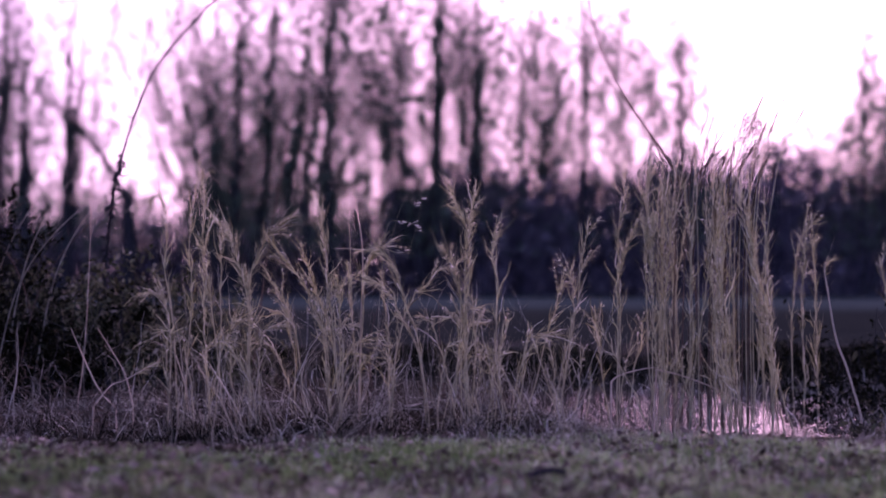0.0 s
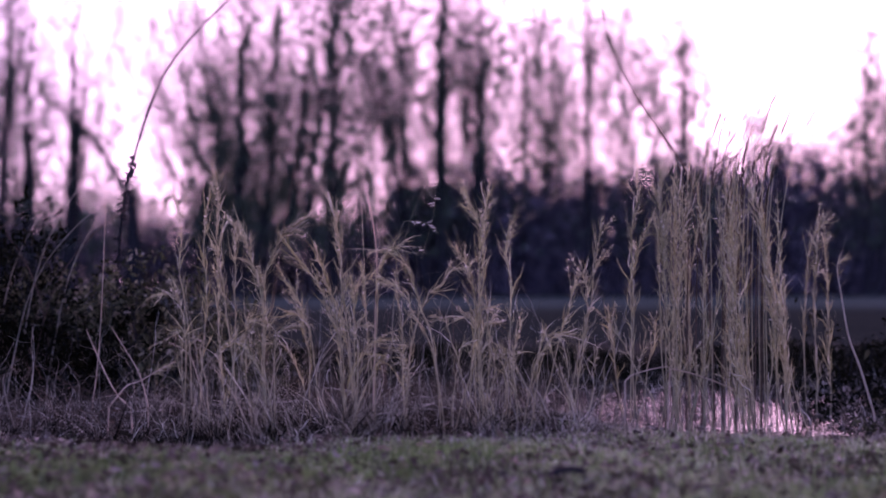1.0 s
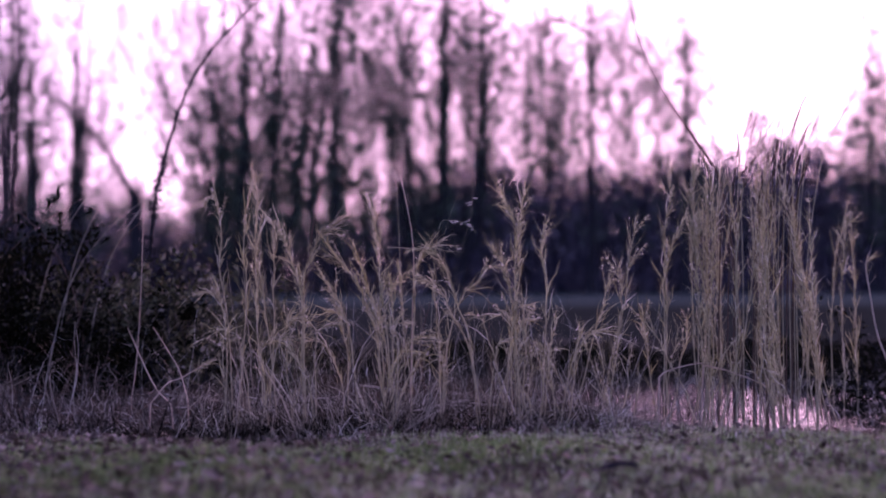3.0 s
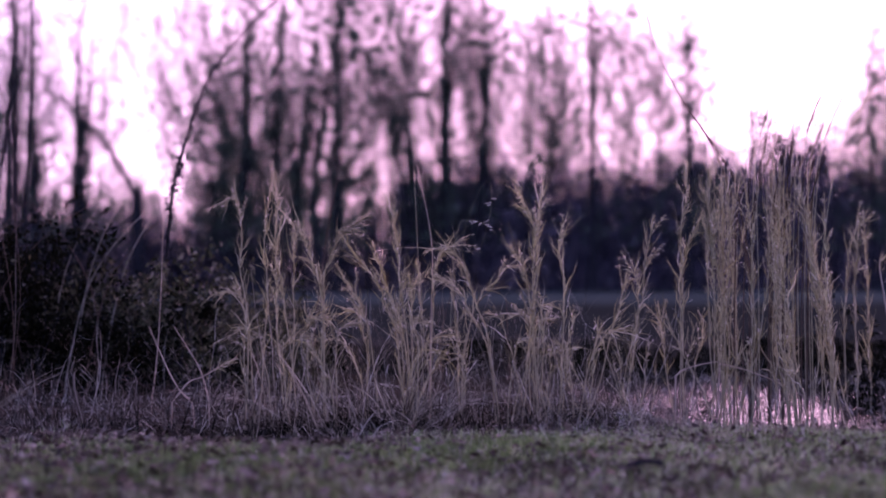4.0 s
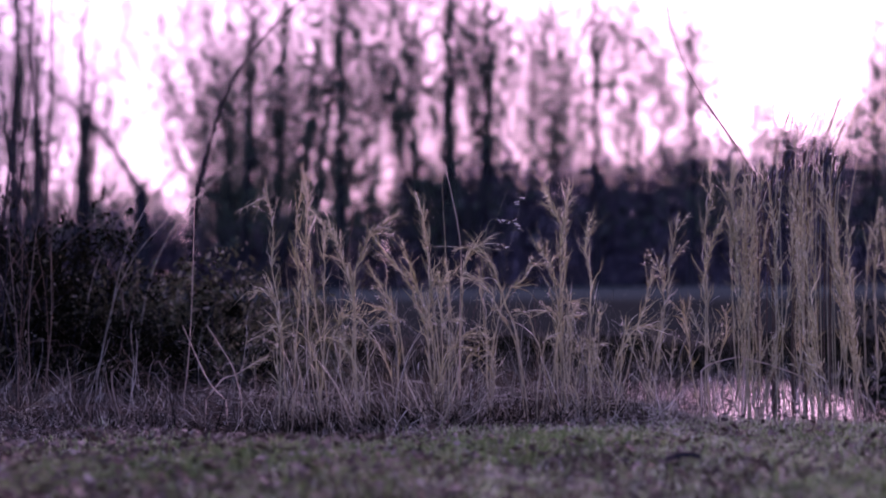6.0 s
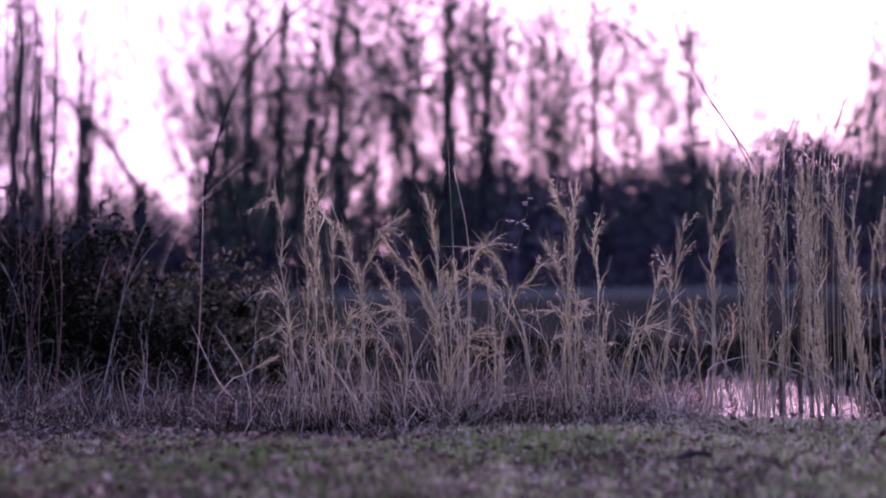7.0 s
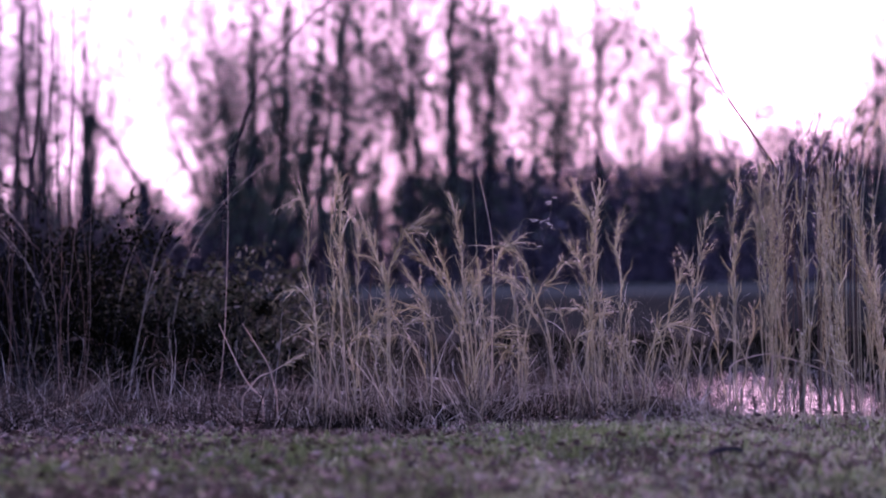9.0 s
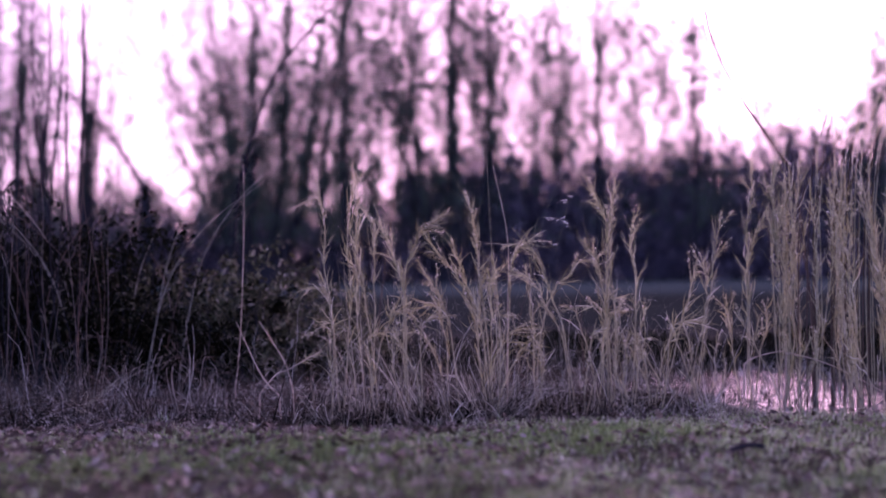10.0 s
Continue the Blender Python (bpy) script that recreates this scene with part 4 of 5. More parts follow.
def thicket(seed, x0, x1, y, top_z, n):
    """Dense dark undergrowth at the wood's edge: upright stems and small foliage."""
    r = np.random.RandomState(seed)
    x = r.uniform(x0, x1, n)
    t = top_z * r.uniform(0.85, 1.12, n) * (0.86 + 0.06 * np.sin(x * 0.9 + seed) + 0.05 * np.sin(x * 3.1 + seed) + 0.04 * np.sin(x * 7))
    b = np.stack([x - (x0 + x1) / 2, r.normal(0, 1.2, n), t * r.beta(1.0, 1.9, n) * 1.55], 1)
    size = r.uniform(0.18, 0.42, n)
    p = curved(r, b, unit(r.normal(0, 1, (n, 3)) + [0, 0, 0.9]), size, 3, np.zeros(n), np.full(n, 0.2))
    v, f = ribbons(p, size[:, None] * np.array([0.25, 0.5, 0.1])[None], unit(r.normal(0, 1, (n, 3))))
    top = thing("thicket", "dense dark winter thicket at the wood's edge", "bushes", "thickets across the field", ((x0 + x1) / 2, y, 0))
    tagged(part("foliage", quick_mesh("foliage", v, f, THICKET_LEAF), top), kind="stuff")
    m = 160
    bx = r.uniform(x0, x1, m)
    bb = np.stack([bx - (x0 + x1) / 2, r.normal(0, 1.0, m), np.full(m, -0.1)], 1)
    sp = curved(r, bb, unit(np.stack([r.normal(0, 0.1, m), r.normal(0, 0.1, m), np.ones(m)], 1)), top_z * r.uniform(0.6, 1.5, m), 6, np.zeros(m), np.full(m, 0.08))
    tagged(part("brushwood", quick_mesh("brushwood", *tubes(sp, np.linspace(0.045, 0.012, 6)[None] * np.ones((m, 1)), 3), BARK), top), kind="stuff")
    return top


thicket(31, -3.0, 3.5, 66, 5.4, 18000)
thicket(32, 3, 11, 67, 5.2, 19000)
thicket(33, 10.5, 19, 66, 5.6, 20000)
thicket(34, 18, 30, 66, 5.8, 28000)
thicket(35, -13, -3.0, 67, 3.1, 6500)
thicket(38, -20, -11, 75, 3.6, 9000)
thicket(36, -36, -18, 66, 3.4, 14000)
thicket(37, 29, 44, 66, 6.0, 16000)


# ---- shrubs ----
def shrub(seed, x, y, sx, sy, h, n, label, leaf=None):
    """A tangled leafy shrub: arching stems, leaves clustered along them, and dry twigs standing out."""
    r = np.random.RandomState(seed)
    z = float(ground_height(np.array(float(x)), np.array(float(y))))
    top = thing("shrub", label, "shrub", "", (x, y, z))
    m = int(150 * sx)
    b = np.stack([r.uniform(-sx, sx, m) * 0.92, r.uniform(-sy, sy, m) * 0.8, np.full(m, -0.05)], 1)
    rise = (0.72 + 0.18 * np.sin(b[:, 0] * 4.1 + seed) + 0.14 * np.sin(b[:, 0] * 9.7 + 2 * seed)) * np.clip(1.25 - np.abs(b[:, 0] / sx) ** 3 * 0.7, 0.3, 1.1)
    way = unit(np.stack([r.normal(0, 0.4, m), r.normal(0, 0.35, m), np.ones(m)], 1))
    k = 9
    sp = curved(r, b, way, h * rise * r.uniform(0.7, 1.35, m), k, np.full(m, 0.12), np.full(m, 0.2))
    for i in range(min(m, 30)):
        part("stem", quick_mesh("stem", *tubes(sp[i:i + 1], np.linspace(0.006, 0.0015, k)[None], 4), BARK), top)
    tw, tr = offspring(r, sp, np.full((m, k), 0.0024), 5, 0.2, 1.0, 0.35, 50, 5, 0.1, 0.35, 0.6)
    tagged(part("brushwood", quick_mesh("brushwood", *joined([tubes(sp[30:], np.linspace(0.004, 0.001, k)[None] * np.ones((max(m - 30, 0), 1)), 3), tubes(tw, tr, 3)]), BARK), top), kind="stuff")
    q = int(22 * sx)
    dry = sp[r.choice(m, q)] + np.array([0, -sy * 0.7, 0])
    tagged(part("deadwood", quick_mesh("deadwood", *tubes(dry + np.cumsum(r.normal(0, 0.012, dry.shape), 1), np.linspace(0.0018, 0.0008, k)[None] * np.ones((q, 1)), 3), THATCH), top, "thin grey dry twigs"), kind="stuff")
    lines = np.concatenate([sp[:, 1:6], tw])
    i, at = r.randint(len(lines), size=n), r.uniform(0, 3.99, n)
    lo = at.astype(int)
    b = lines[i, lo] + (lines[i, lo + 1] - lines[i, lo]) * (at - lo)[:, None] + r.normal(0, 0.018, (n, 3))
    b[:, 2] = np.maximum(b[:, 2], 0.01)
    size = r.uniform(0.018, 0.042, n)
    p = curved(r, b, unit(r.normal(0, 1, (n, 3)) + [0, 0, 0.2]), size, 4, r.uniform(0, 0.5, n), np.full(n, 0.12))
    w = size[:, None] * np.array([0.1, 0.55, 0.45, 0.05])[None]
    tagged(part("leaves", quick_mesh("leaves", *ribbons(p, w, unit(r.normal(0, 1, (n, 3)))), leaf or SHRUB_LEAF), top), kind="stuff")
    return top


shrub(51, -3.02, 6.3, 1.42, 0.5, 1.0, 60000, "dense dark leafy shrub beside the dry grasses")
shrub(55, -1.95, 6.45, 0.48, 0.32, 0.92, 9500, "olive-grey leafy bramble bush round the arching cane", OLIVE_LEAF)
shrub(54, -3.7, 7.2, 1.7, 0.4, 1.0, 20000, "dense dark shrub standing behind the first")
shrub(52, -1.45, 6.7, 0.5, 0.4, 0.58, 7000, "low olive leafy shrub at the pond edge", OLIVE_LEAF)
shrub(56, 2.05, 5.1, 0.4, 0.22, 0.24, 2200, "low dark leafy weeds at the water's edge", OLIVE_LEAF)
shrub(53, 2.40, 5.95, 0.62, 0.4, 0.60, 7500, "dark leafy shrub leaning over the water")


# ---- canes, stalks and weeds ----
def stalk(name, label, category, points, thick, mat, side_twigs=0, twig_len=0.1, from_part=0.4, buds=0, spike=0, group="", seed=0):
    """A single stalk or cane along a few points, with side twigs, knobbly buds or a tuft of bracts at its tip."""
    r = np.random.RandomState(700 + seed)
    line = spline(points)
    line[0, 2] = min(line[0, 2], float(ground_height(line[0, 0], line[0, 1])) - 0.02)
    base = line[0].copy()
    line = line - base
    k = len(line)
    top = thing(name, label, category, group, tuple(base))
    rad = np.linspace(thick, thick * 0.42, k)
    part("stem", quick_mesh("stem", *tubes(line[None], rad[None], 5), mat, True), top)
    if side_twigs:
        p, q = offspring(r, line[None], rad[None], side_twigs, from_part, 0.98, 0.1, 45, 6, 0.05, 0.2, 0.5)
        p = p[:, :1] + (p - p[:, :1]) * (twig_len / np.maximum(np.linalg.norm(p[:, -1:] - p[:, :1], axis=-1, keepdims=True), 1e-6)) * r.uniform(0.5, 1.3, (side_twigs, 1, 1))
        for j in range(side_twigs):
            part("twig", quick_mesh("twig", *tubes(p[j:j + 1], np.maximum(q[j:j + 1] * 0.6, 0.0006), 3), mat), top)
    if buds:
        at = r.uniform(0.10, 0.38, buds) * (k - 1)
        lo = at.astype(int)
        b = line[lo] + (line[lo + 1] - line[lo]) * (at - lo)[:, None] + r.normal(0, thick * 1.2, (buds, 3))
        pp = curved(r, b, unit(r.normal(0, 1, (buds, 3))), r.uniform(0.008, 0.030, buds), 4, np.zeros(buds), np.full(buds, 0.2))
        v, f = tubes(pp, np.array([0.002, 0.007, 0.006, 0.001])[None] * r.uniform(0.6, 1.5, (buds, 1)), 5)
        tagged(part("dry_leaves", quick_mesh("dry_leaves", v, f, mat), top), kind="stuff")
    if spike:
        at = np.clip((r.uniform(0.72, 1.0, spike) * (k - 1)).astype(int), 0, k - 2)
        tan = unit(line[at + 1] - line[at])
        pp = curved(r, line[at], unit(tan + r.normal(0, 0.15 if group else 0.35, (spike, 3))), r.uniform(0.03, 0.08, spike), 4, r.uniform(0, 0.3, spike), np.full(spike, 0.08))
        v, f = ribbons(pp, r.uniform(0.0014, 0.0032, spike)[:, None] * np.array([0.8, 1, 0.7, 0.1])[None], unit(r.normal(0, 1, (spike, 3))))
        tagged(part("seed_head", quick_mesh("seed_head", v, f, CANE if mat is CANE else SEDGE), top), kind="stuff")
    return top


stalk("bramble_cane", "dark arching bramble cane with dry leaf knots", "cane", [(-1.83, 6.55, 0.0), (-1.82, 6.55, 0.47), (-1.79, 6.55, 0.92), (-1.735, 6.55, 1.2), (-1.635, 6.55, 1.52), (-1.525, 6.55, 1.735), (-1.345, 6.55, 1.945), (-1.20, 6.55, 2.08), (-0.9, 6.5, 2.2)], 0.0092, BARK, 16, 0.22, 0.35, 170, seed=1)
stalk("weed_stalk", "tall bare reddish weed stalk arching over the grasses", "weed", [(1.19, 5.6, 0.0), (1.161, 5.6, 0.50), (1.10, 5.6, 0.95), (1.02, 5.6, 1.12), (0.835, 5.6, 1.40), (0.72, 5.6, 1.64), (0.67, 5.6, 1.86), (0.66, 5.6, 2.0)], 0.0060, CANE, 9, 0.12, 0.6, seed=2)
stalk("weed_stalk", "thin drooping weed stalk with a loose dry panicle", "weed", [(1.20, 5.63, 0.0), (1.15, 5.63, 0.6), (1.03, 5.63, 1.08), (0.835, 5.63, 1.39), (0.65, 5.63, 1.56), (0.47, 5.63, 1.70), (0.33, 5.63, 1.755), (0.26, 5.63, 1.71)], 0.0034, CANE, 22, 0.10, 0.75, 0, 60, seed=3)
stalk("weed_stalk", "pale straight dry grass stalk", "weed", [(-0.345, 5.0, 0.0), (-0.336, 5.0, 0.37), (-0.333, 5.0, 0.684), (-0.393, 5.0, 1.01)], 0.0030, PALE_STALK, seed=4)
stalk("weed_stalk", "fine dry grass stalk standing alone", "weed", [(-0.37, 5.2, 0.0), (-0.39, 5.2, 0.5), (-0.405, 5.2, 0.85), (-0.417, 5.2, 1.16)], 0.0016, CULM, seed=10)
stalk("weed_stalk", "thin dark weed stalk", "weed", [(-1.02, 6.5, 0.0), (-0.967, 6.5, 0.456), (-0.92, 6.5, 0.80), (-0.873, 6.5, 1.06), (-0.83, 6.5, 1.33), (-0.80, 6.5, 1.64)], 0.0042, CANE, 4, 0.06, 0.6, seed=5)
stalk("weed_stalk", "pale leaning stalk with a frayed white tip", "weed", [(1.83, 5.3, -0.1), (1.758, 5.3, 0.15), (1.71, 5.3, 0.285), (1.677, 5.3, 0.481), (1.663, 5.3, 0.592), (1.69, 5.3, 0.625)], 0.0056, PALE_STALK, 3, 0.1, 0.4, 0, 34, seed=6)
stalk("weed_stalk", "pale upright dry stalk in front of the shrub", "weed", [(-1.60, 5.35, 0.0), (-1.583, 5.35, 0.114), (-1.565, 5.35, 0.349), (-1.55, 5.35, 0.768), (-1.548, 5.35, 1.06)], 0.0025, PALE_STALK, 5, 0.05, 0.55, seed=7)
stalk("weed_stalk", "pale broken stalk leaning across the grass", "weed", [(-1.34, 5.03, 0.0), (-1.407, 5.03, 0.07), (-1.456, 5.03, 0.158), (-1.534, 5.03, 0.333)], 0.0042, PALE_STALK, 3, 0.08, 0.3, seed=8)
stalk("weed_stalk", "short pale broken stalk beside the shrub", "weed", [(-1.29, 5.1, 0.0), (-1.328, 5.1, 0.139), (-1.378, 5.1, 0.228), (-1.445, 5.1, 0.334)], 0.0034, PALE_STALK, 2, 0.06, 0.3, seed=9)
stalk("fallen_stalk", "frayed pale stalk lying over the grass beside the shrub", "weed", [(-1.43, 4.98, 0.01), (-1.399, 4.98, 0.05), (-1.35, 4.98, 0.106), (-1.30, 4.98, 0.123), (-1.238, 4.98, 0.159), (-1.151, 4.98, 0.207)], 0.0042, PALE_STALK, 6, 0.06, 0.3, 0, 40, seed=11)

# tall seed stalks that stand out of the dense stand
for i, (x0, x1, x2, z2, heavy) in enumerate(((1.07, 1.06, 1.05, 1.38, 0), (1.04, 1.06, 1.12, 1.25, 1), (1.12, 1.14, 1.15, 1.15, 0), (1.17, 1.19, 1.24, 1.22, 0), (1.20, 1.22, 1.28, 1.26, 0), (1.22, 1.24, 1.35, 1.32, 1), (1.24, 1.26, 1.33, 1.28, 1), (1.27, 1.30, 1.38, 1.25, 0), (1.29, 1.33, 1.45, 1.335, 1), (1.30, 1.34, 1.42, 1.27, 0), (1.34, 1.41, 1.57, 1.35, 1))):
    stalk("seed_stalk", "tall rusty grass stalk with a narrow seed head", "grass", [(x0, 5.10, 0.0), (x0, 5.10, 0.55), (x1, 5.10, 1.03), (0.5 * (x1 + x2) - 0.008, 5.10, 0.5 * (1.03 + z2)), (x2, 5.10, z2)], 0.0026, CULM, 2, 0.05, 0.7, 0, 40 if heavy else 16, "seed stalks above the tall stand", seed=240 + i)


def weeds():
    """Thin upright dry weeds that fill the gaps between the clumps."""
    r = np.random.RandomState(21)
    b = scatter(r, 130, -1.4, 0.5, 4.6, 5.7)
    b = np.concatenate([b, scatter(r, 28, -3.2, -1.4, 4.5, 5.3), scatter(r, 40, 1.6, 2.6, 5.4, 5.8), scatter(r, 50, 0.3, 1.25, 4.5, 5.4), scatter(r, 60, 1.75, 2.6, 4.7, 5.5)])
    b = b[b[:, 2] > POND_Z - 0.02]
    n = len(b)
    tall = r.uniform(0.18, 0.55, n) * np.where(b[:, 0] > 0.9, 0.75, 1.0)
    lean = r.normal(0, 0.33, (n, 2))
    way = unit(np.concatenate([lean, np.ones((n, 1))], 1))
    p = curved(r, b, way, tall, 8, r.uniform(0, 0.15, n), np.full(n, 0.09))
    q = np.linspace(0.0015, 0.0007, 8)[None] * r.uniform(0.7, 1.5, (n, 1))
    s1, t1 = offspring(r, p, q, 6, 0.25, 1.0, 0.26, 42, 5, 0.05, 0.4, 0.6)
    v, f = joined([tubes(p, q, 3), tubes(s1, np.maximum(t1, 0.0006) * 0.8, 3)])
    return tagged(new("dry_weeds", quick_mesh("dry_weeds", v, f, THATCH)), "thin branching dry weeds among the grasses", "weeds", kind="stuff")


weeds()


def vine_tangle():
    """Dead vines looping over each other in front of the shrub."""
    r = np.random.RandomState(24)
    n = 200
    b = np.stack([r.uniform(-3.4, -1.25, n), r.uniform(4.75, 5.6, n), np.zeros(n)], 1)
    b[:, 2] = ground_height(b[:, 0], b[:, 1]) + r.uniform(0, 0.22, n) * r.uniform(0, 1, n)
    p = curved(r, b, unit(np.concatenate([r.normal(0, 1, (n, 2)), r.uniform(0.1, 1.3, (n, 1))], 1)), r.uniform(0.12, 0.5, n), 12, r.uniform(0.2, 1.2, n), np.full(n, 0.32))
    p[..., 2] = np.maximum(p[..., 2], ground_height(p[..., 0], p[..., 1]) + 0.005)
    v, f = tubes(p, np.linspace(0.0018, 0.0009, 12)[None] * r.uniform(0.6, 1.5, (n, 1)), 3)
    return tagged(new("vine_tangle", quick_mesh("vine_tangle", v, f, CANE)), "tangle of thin dead grey vines before the shrub", "vines", kind="stuff")


vine_tangle()


def tall_wisps():
    """Long thin blades of dead grass arching up in front of the shrub."""
    r = np.random.RandomState(25)
    b = np.concatenate([scatter(r, 150, -3.4, -1.15, 4.75, 5.6), scatter(r, 240, -3.4, -1.9, 4.9, 5.6)])
    n = len(b)
    # the litter colour darkens these blades for shade before the shrub
    v, f = blades(r, b, r.uniform(0.18, 0.62, n) * (0.6 + 0.4 * patchy(b[:, 0], b[:, 1], 3.0)), np.clip(r.normal(0.4, 0.22, n), 0, 0.9), r.uniform(0.002, 0.0042, n), 10, 0.6, 0.2)
    return tagged(new("tall_grass", quick_mesh("tall_grass", v, f, LITTER_AND_SHADED)), "long arching blades of dead grey grass", "grass", kind="stuff")


tall_wisps()


def stubble():
    """Broken stems standing in the shallow water."""
    r = np.random.RandomState(23)
    x, y = r.uniform(0.4, 3.6, 9000), r.uniform(5.0, 7.8, 9000)
    keep = r.uniform(0, 1, 9000) < (1.7 * patchy(x, y, 2.6, 0.4) - 0.1) * np.clip((x - 1.4) / 0.6, 0.22, 1)
    b = np.stack([x, y, np.full(9000, POND_Z - 0.02)], 1)[keep]
    n = len(b)
    p = curved(r, b, unit(np.concatenate([r.normal(0, 0.6, (n, 2)), np.ones((n, 1))], 1)), r.uniform(0.03, 0.17, n), 6, r.uniform(0, 0.9, n), np.full(n, 0.3))
    v, f = tubes(p, np.linspace(0.0034, 0.0016, 6)[None] * r.uniform(0.7, 1.7, (n, 1)), 3)
    return tagged(new("reed_stubble", quick_mesh("reed_stubble", v, f, LITTER_AND_SHADED)), "broken dark stems standing in the shallow pond", "reeds", kind="stuff")


stubble()
r_fill = np.random.RandomState(77)
for i in range(46):
    bx, by = r_fill.uniform(-3.1, -2.12), r_fill.uniform(4.7, 5.6)
    h, dx = r_fill.uniform(0.5, 1.5), r_fill.normal(0, 0.14)
    stalk("grass_stalk", "thin grey dry stalk standing before the shrub", "grass", [(bx, by, 0.0), (bx + 0.3 * dx + r_fill.normal(0, 0.02), by, 0.35 * h), (bx + 0.5 * dx + r_fill.normal(0, 0.02), by, 0.7 * h), (bx + dx, by, h)], 0.0017, (CANE, LITTER_AND_SHADED, BARK)[i % 3], 4 if i % 2 else 1, 0.08, 0.35, 0, 0, "thin stalks before the shrub", seed=100 + i)
for i in range(14):
    bx, by, h = r_fill.uniform(-2.9, -1.85), r_fill.uniform(5.6, 6.1), r_fill.uniform(0.8, 1.3)
    dx = r_fill.uniform(0.3, 0.75) * r_fill.choice([-1, 1])
    stalk("bramble_cane", "thin dark bramble cane slanting out of the shrub", "cane", [(bx, by, 0.0), (bx + 0.2 * dx, by, 0.5 * h), (bx + 0.55 * dx, by, 0.8 * h), (bx + dx, by, h)], 0.0036, (CANE, THATCH)[i % 2], 5, 0.12, 0.4, 0, 0, "slanting bramble canes", seed=140 + i)
for i in range(18):
    bx, by, h = r_fill.uniform(-3.2, -2.25), r_fill.uniform(5.5, 6.3), r_fill.uniform(0.95, 1.5)
    dx = r_fill.normal(0, 0.22)
    stalk("bramble_cane", "dark upright bramble cane with many fine twigs", "cane", [(bx, by, 0.0), (bx + 0.25 * dx + r_fill.normal(0, 0.03), by, 0.4 * h), (bx + 0.5 * dx + r_fill.normal(0, 0.04), by, 0.75 * h), (bx + dx, by, h)], 0.0034, BARK, 9, 0.14, 0.35, 0, 0, "upright bramble canes", seed=180 + i)
for i in range(7):
    bx, by, h, dx = -3.95 + 0.1 * i + r_fill.normal(0, 0.05), r_fill.uniform(8.4, 9.4), r_fill.uniform(2.3, 3.4), r_fill.normal(0, 0.12)
    stalk("sapling", "thin bare dark sapling behind the shrub", "sapling", [(bx, by, 0.0), (bx + 0.3 * dx + r_fill.normal(0, 0.03), by, 0.35 * h), (bx + 0.6 * dx + r_fill.normal(0, 0.05), by, 0.7 * h), (bx + dx, by, h)], 0.014, BARK, 8, 0.4, 0.35, 0, 0, "bare saplings behind the shrub", seed=220 + i)
stalk("weed_stalk", "dry weed stalk with small black seed pods", "weed", [(-0.27, 4.95, 0.0), (-0.30, 4.95, 0.25), (-0.25, 4.95, 0.48)], 0.0022, CANE, 3, 0.06, 0.5, 26, seed=160)
stalk("weed_stalk", "dry weed stalk with small black seed pods", "weed", [(0.0, 5.0, 0.0), (-0.01, 5.0, 0.22), (-0.02, 5.0, 0.46)], 0.0020, CANE, 3, 0.06, 0.5, 20, seed=161)
stalk("fallen_stalk", "pale dry stalk fallen across the grasses", "weed", [(0.68, 4.95, 0.12), (0.715, 4.95, 0.149), (0.791, 4.95, 0.172), (0.858, 4.95, 0.183)], 0.0042, PALE_STALK, 3, 0.08, 0.4, seed=162)
stalk("fallen_stalk", "pale dry stalk fallen across the grasses", "weed", [(0.85, 4.94, 0.18), (0.977, 4.94, 0.147), (1.12, 4.94, 0.09), (1.28, 4.94, 0.0)], 0.0034, PALE_STALK, 2, 0.06, 0.4, seed=163)


def bark_piece(x, y):
    """A dark chip of bark lying in the lawn."""
    z = float(ground_height(np.array(x), np.array(y)))
    bm = bmesh.new()
    bmesh.ops.create_cube(bm, size=1.0)
    bmesh.ops.subdivide_edges(bm, edges=bm.edges[:], cuts=3, use_grid_fill=True)
    for v in bm.verts:
        v.co = Vector((v.co.x * 0.10, v.co.y * 0.03 * (1 - 1.5 * v.co.x ** 2), v.co.z * 0.014 + 0.012 * math.cos(v.co.x * 3)))
        v.co += noise.noise_vector(v.co * 40) * 0.004
    me = bpy.data.meshes.new("bark_piece")
    bm.to_mesh(me)
    bm.free()
    me.materials.append(BARK)
    ob = new("bark_piece", me)
    ob.matrix_basis = pose(x, y, z + 0.014, 4, -5, 8)
    return tagged(ob, "dark curled chip of bark lying in the lawn", "bark")


bark_piece(0.275, 3.24)


def far_woods():
    """Thin distant woodland that shows grey between the nearer trees."""
    r = np.random.RandomState(61)
    n = 1100
    x = r.uniform(-90, 90, n)
    b = np.stack([x, r.uniform(135, 160, n), np.full(n, -0.2)], 1)
    tall = r.uniform(6, 14, n)
    p = curved(r, b, unit(np.stack([r.normal(0, 0.06, n), r.normal(0, 0.06, n), np.ones(n)], 1)), tall, 6, np.zeros(n), np.full(n, 0.1))
    q = np.linspace(0.11, 0.03, 6)[None] * np.ones((n, 1))
    s1, t1 = offspring(r, p, q, 9, 0.2, 1.0, 0.3, 40, 4, 0.15, 0.3, 0.6)
    s2, t2 = offspring(r, s1, t1, 4, 0.1, 1.0, 0.5, 40, 3, 0.1, 0.3, 0.7)
    v, f = joined([tubes(p, q, 4), tubes(s1, np.maximum(t1, 0.03), 3), tubes(s2, np.maximum(t2, 0.025), 3)])
    return tagged(new("far_woods", quick_mesh("far_woods", v, f, TWIG)), "thin grey bare woodland far beyond the field", "woods", kind="stuff")


far_woods()

r_tip = np.random.RandomState(31)
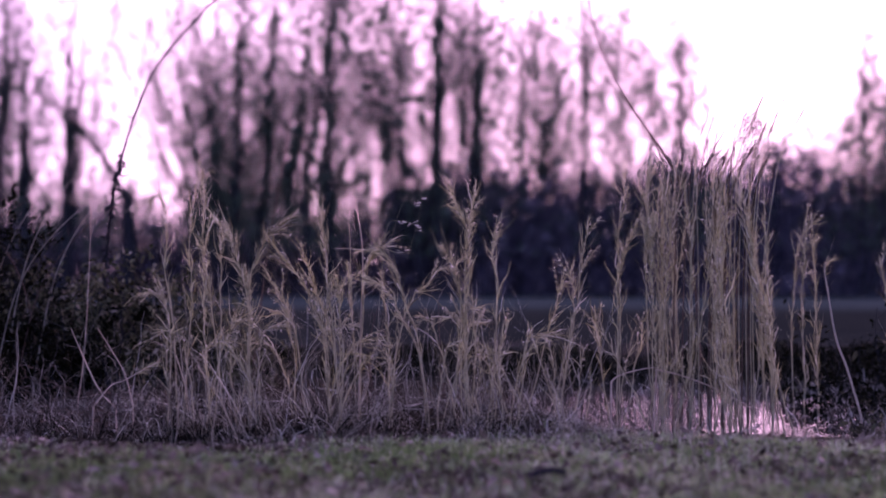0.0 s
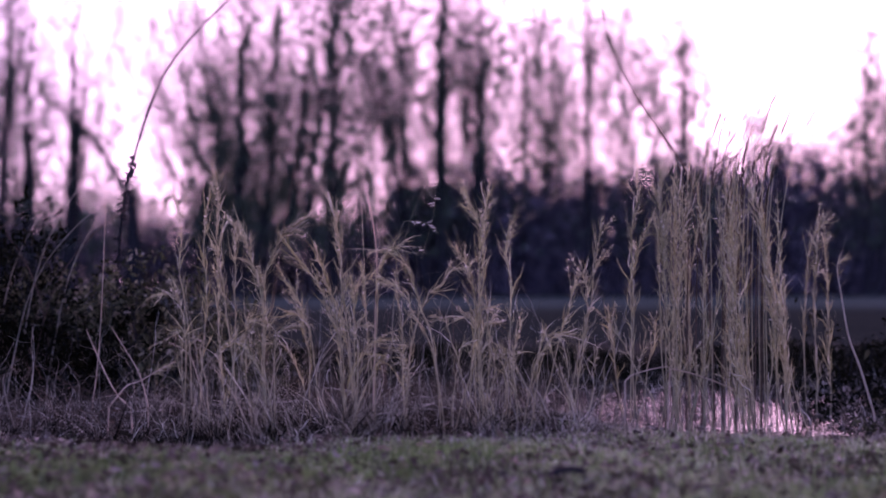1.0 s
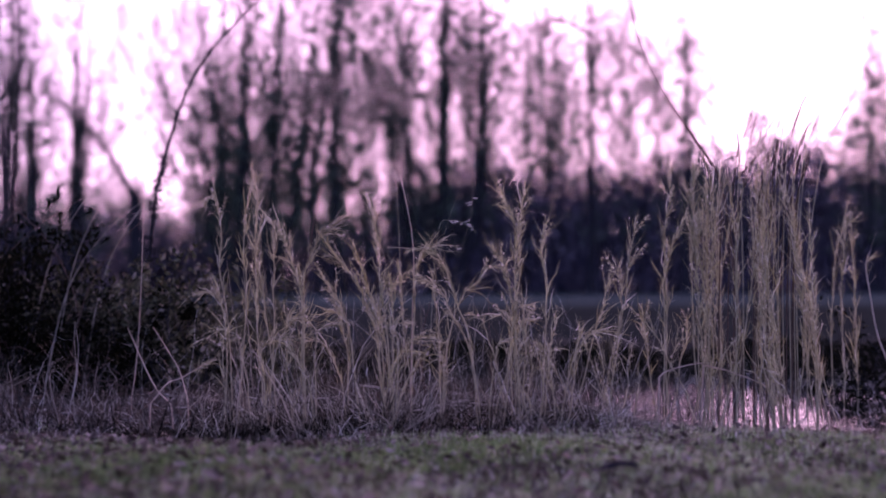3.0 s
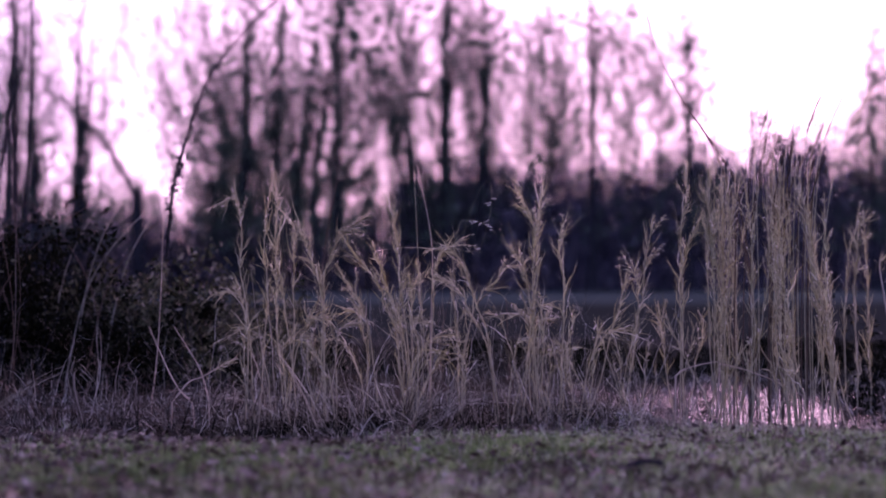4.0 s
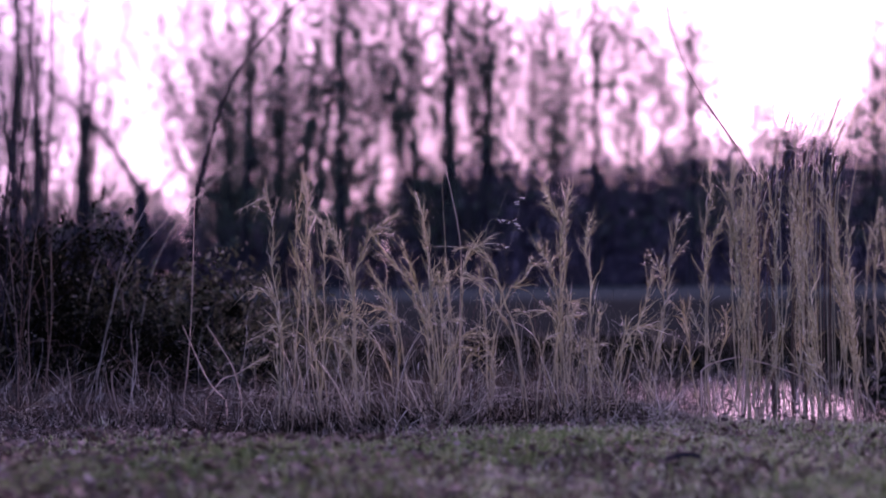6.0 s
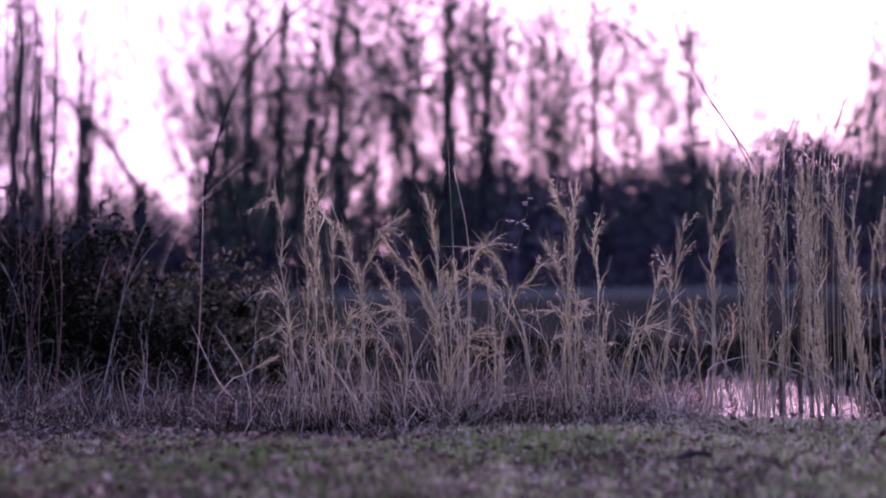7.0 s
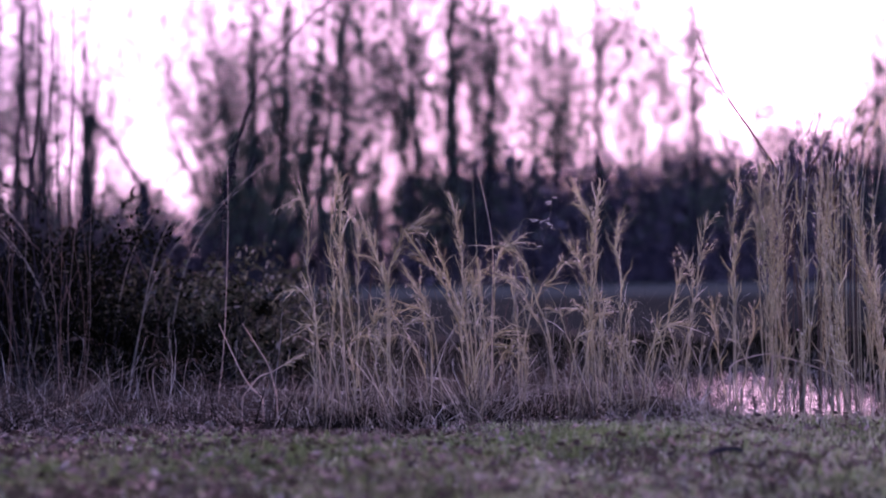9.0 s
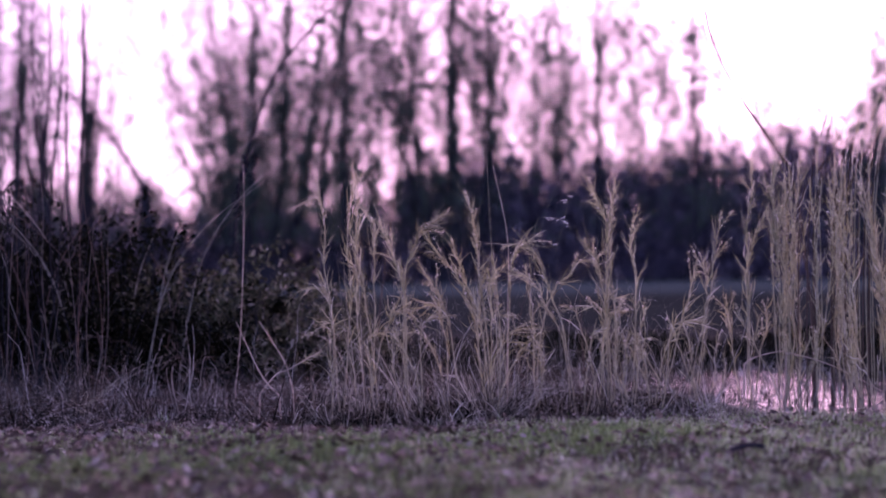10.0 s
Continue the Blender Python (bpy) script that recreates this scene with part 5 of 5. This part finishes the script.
for i in range(15):
    bx = r_tip.uniform(0.93, 1.28)
    h, dx = r_tip.uniform(1.02, 1.24), r_tip.uniform(0.02, 0.20)
    stalk("grass_stalk", "thin reddish seed stalk arching above the tall sedge", "grass", [(bx, 5.1, 0.0), (bx + 0.01, 5.1, 0.5), (bx + 0.03, 5.1, 0.85), (bx + 0.03 + 0.45 * dx, 5.1, 0.6 * h + 0.33), (bx + 0.03 + dx, 5.1, h)], 0.0034, CANE, 0, 0.1, 0.4, 0, 26, "seed stalks over the tall sedge", seed=40 + i)


def nodding_grass():
    """A hair-thin arching grass stalk hung with loose pale spikelets."""
    r = np.random.RandomState(62)
    top = thing("grass_stalk", "hair-thin arching grass stalk hung with pale spikelets", "grass", "", (-0.27, 4.8, float(ground_height(np.array(-0.27), np.array(4.8)))))
    o = np.array(top.location)
    for name, pts, thick in (("stem", [(-0.27, 0.0), (-0.25, 0.45), (-0.223, 0.735), (-0.17, 0.767), (-0.107, 0.75), (-0.073, 0.717)], 0.0010),
                             ("branch", [(-0.25, 0.45), (-0.20, 0.72), (-0.13, 0.90), (-0.09, 0.92), (-0.088, 0.84), (-0.10, 0.76), (-0.143, 0.618)], 0.0005)):
        line = spline([(x, 4.8, z) for x, z in pts]) - o
        stem = part(name, quick_mesh(name, *tubes(line[None], np.full((1, len(line)), thick), 3), CULM), top)
        at = r.uniform(0.55, 1.0, 9)
        b, _ = along(line, at)
        way = unit(np.stack([r.choice([-1, 1], 9) * r.uniform(0.5, 1, 9), r.normal(0, 0.4, 9), r.uniform(-0.4, 0.2, 9)], 1))
        p = curved(r, b, way, r.uniform(0.012, 0.03, 9), 4, r.uniform(0, 0.4, 9), np.full(9, 0.1))
        for j in range(9):
            part("spikelet", quick_mesh("spikelet", *tubes(p[j:j + 1], np.array([[0.0006, 0.0019, 0.0015, 0.0004]]), 4), FLUFF), stem)
    return top


nodding_grass()


def snag():
    """A broken trunk whose snapped top leans against the neighbouring trees."""
    top = thing("snag", "dark broken tree trunk with its snapped top leaning away", "dead tree", "", (-15.9, 61.5, 0))
    line = spline([(0, 0, -0.2), (0.05, 0, 2.5), (-0.1, 0, 5.2)])
    part("trunk", quick_mesh("trunk", *tubes(line[None], np.linspace(0.42, 0.30, len(line))[None], 7), BARK, True), top)
    line = spline([(-0.1, 0, 4.9), (-1.2, -0.2, 6.9), (-2.3, -0.3, 8.3), (-3.4, -0.5, 9.4), (-4.4, -0.6, 10.1)])
    part("fallen_top", quick_mesh("fallen_top", *tubes(line[None], np.linspace(0.22, 0.08, len(line))[None], 6), BARK, True), top)
    line = spline([(-0.1, 0.2, 3.6), (-1.6, 0.1, 4.8), (-2.7, 0, 5.9)])
    part("limb", quick_mesh("limb", *tubes(line[None], np.linspace(0.09, 0.03, len(line))[None], 5), BARK, True), top)
    return top


snag()
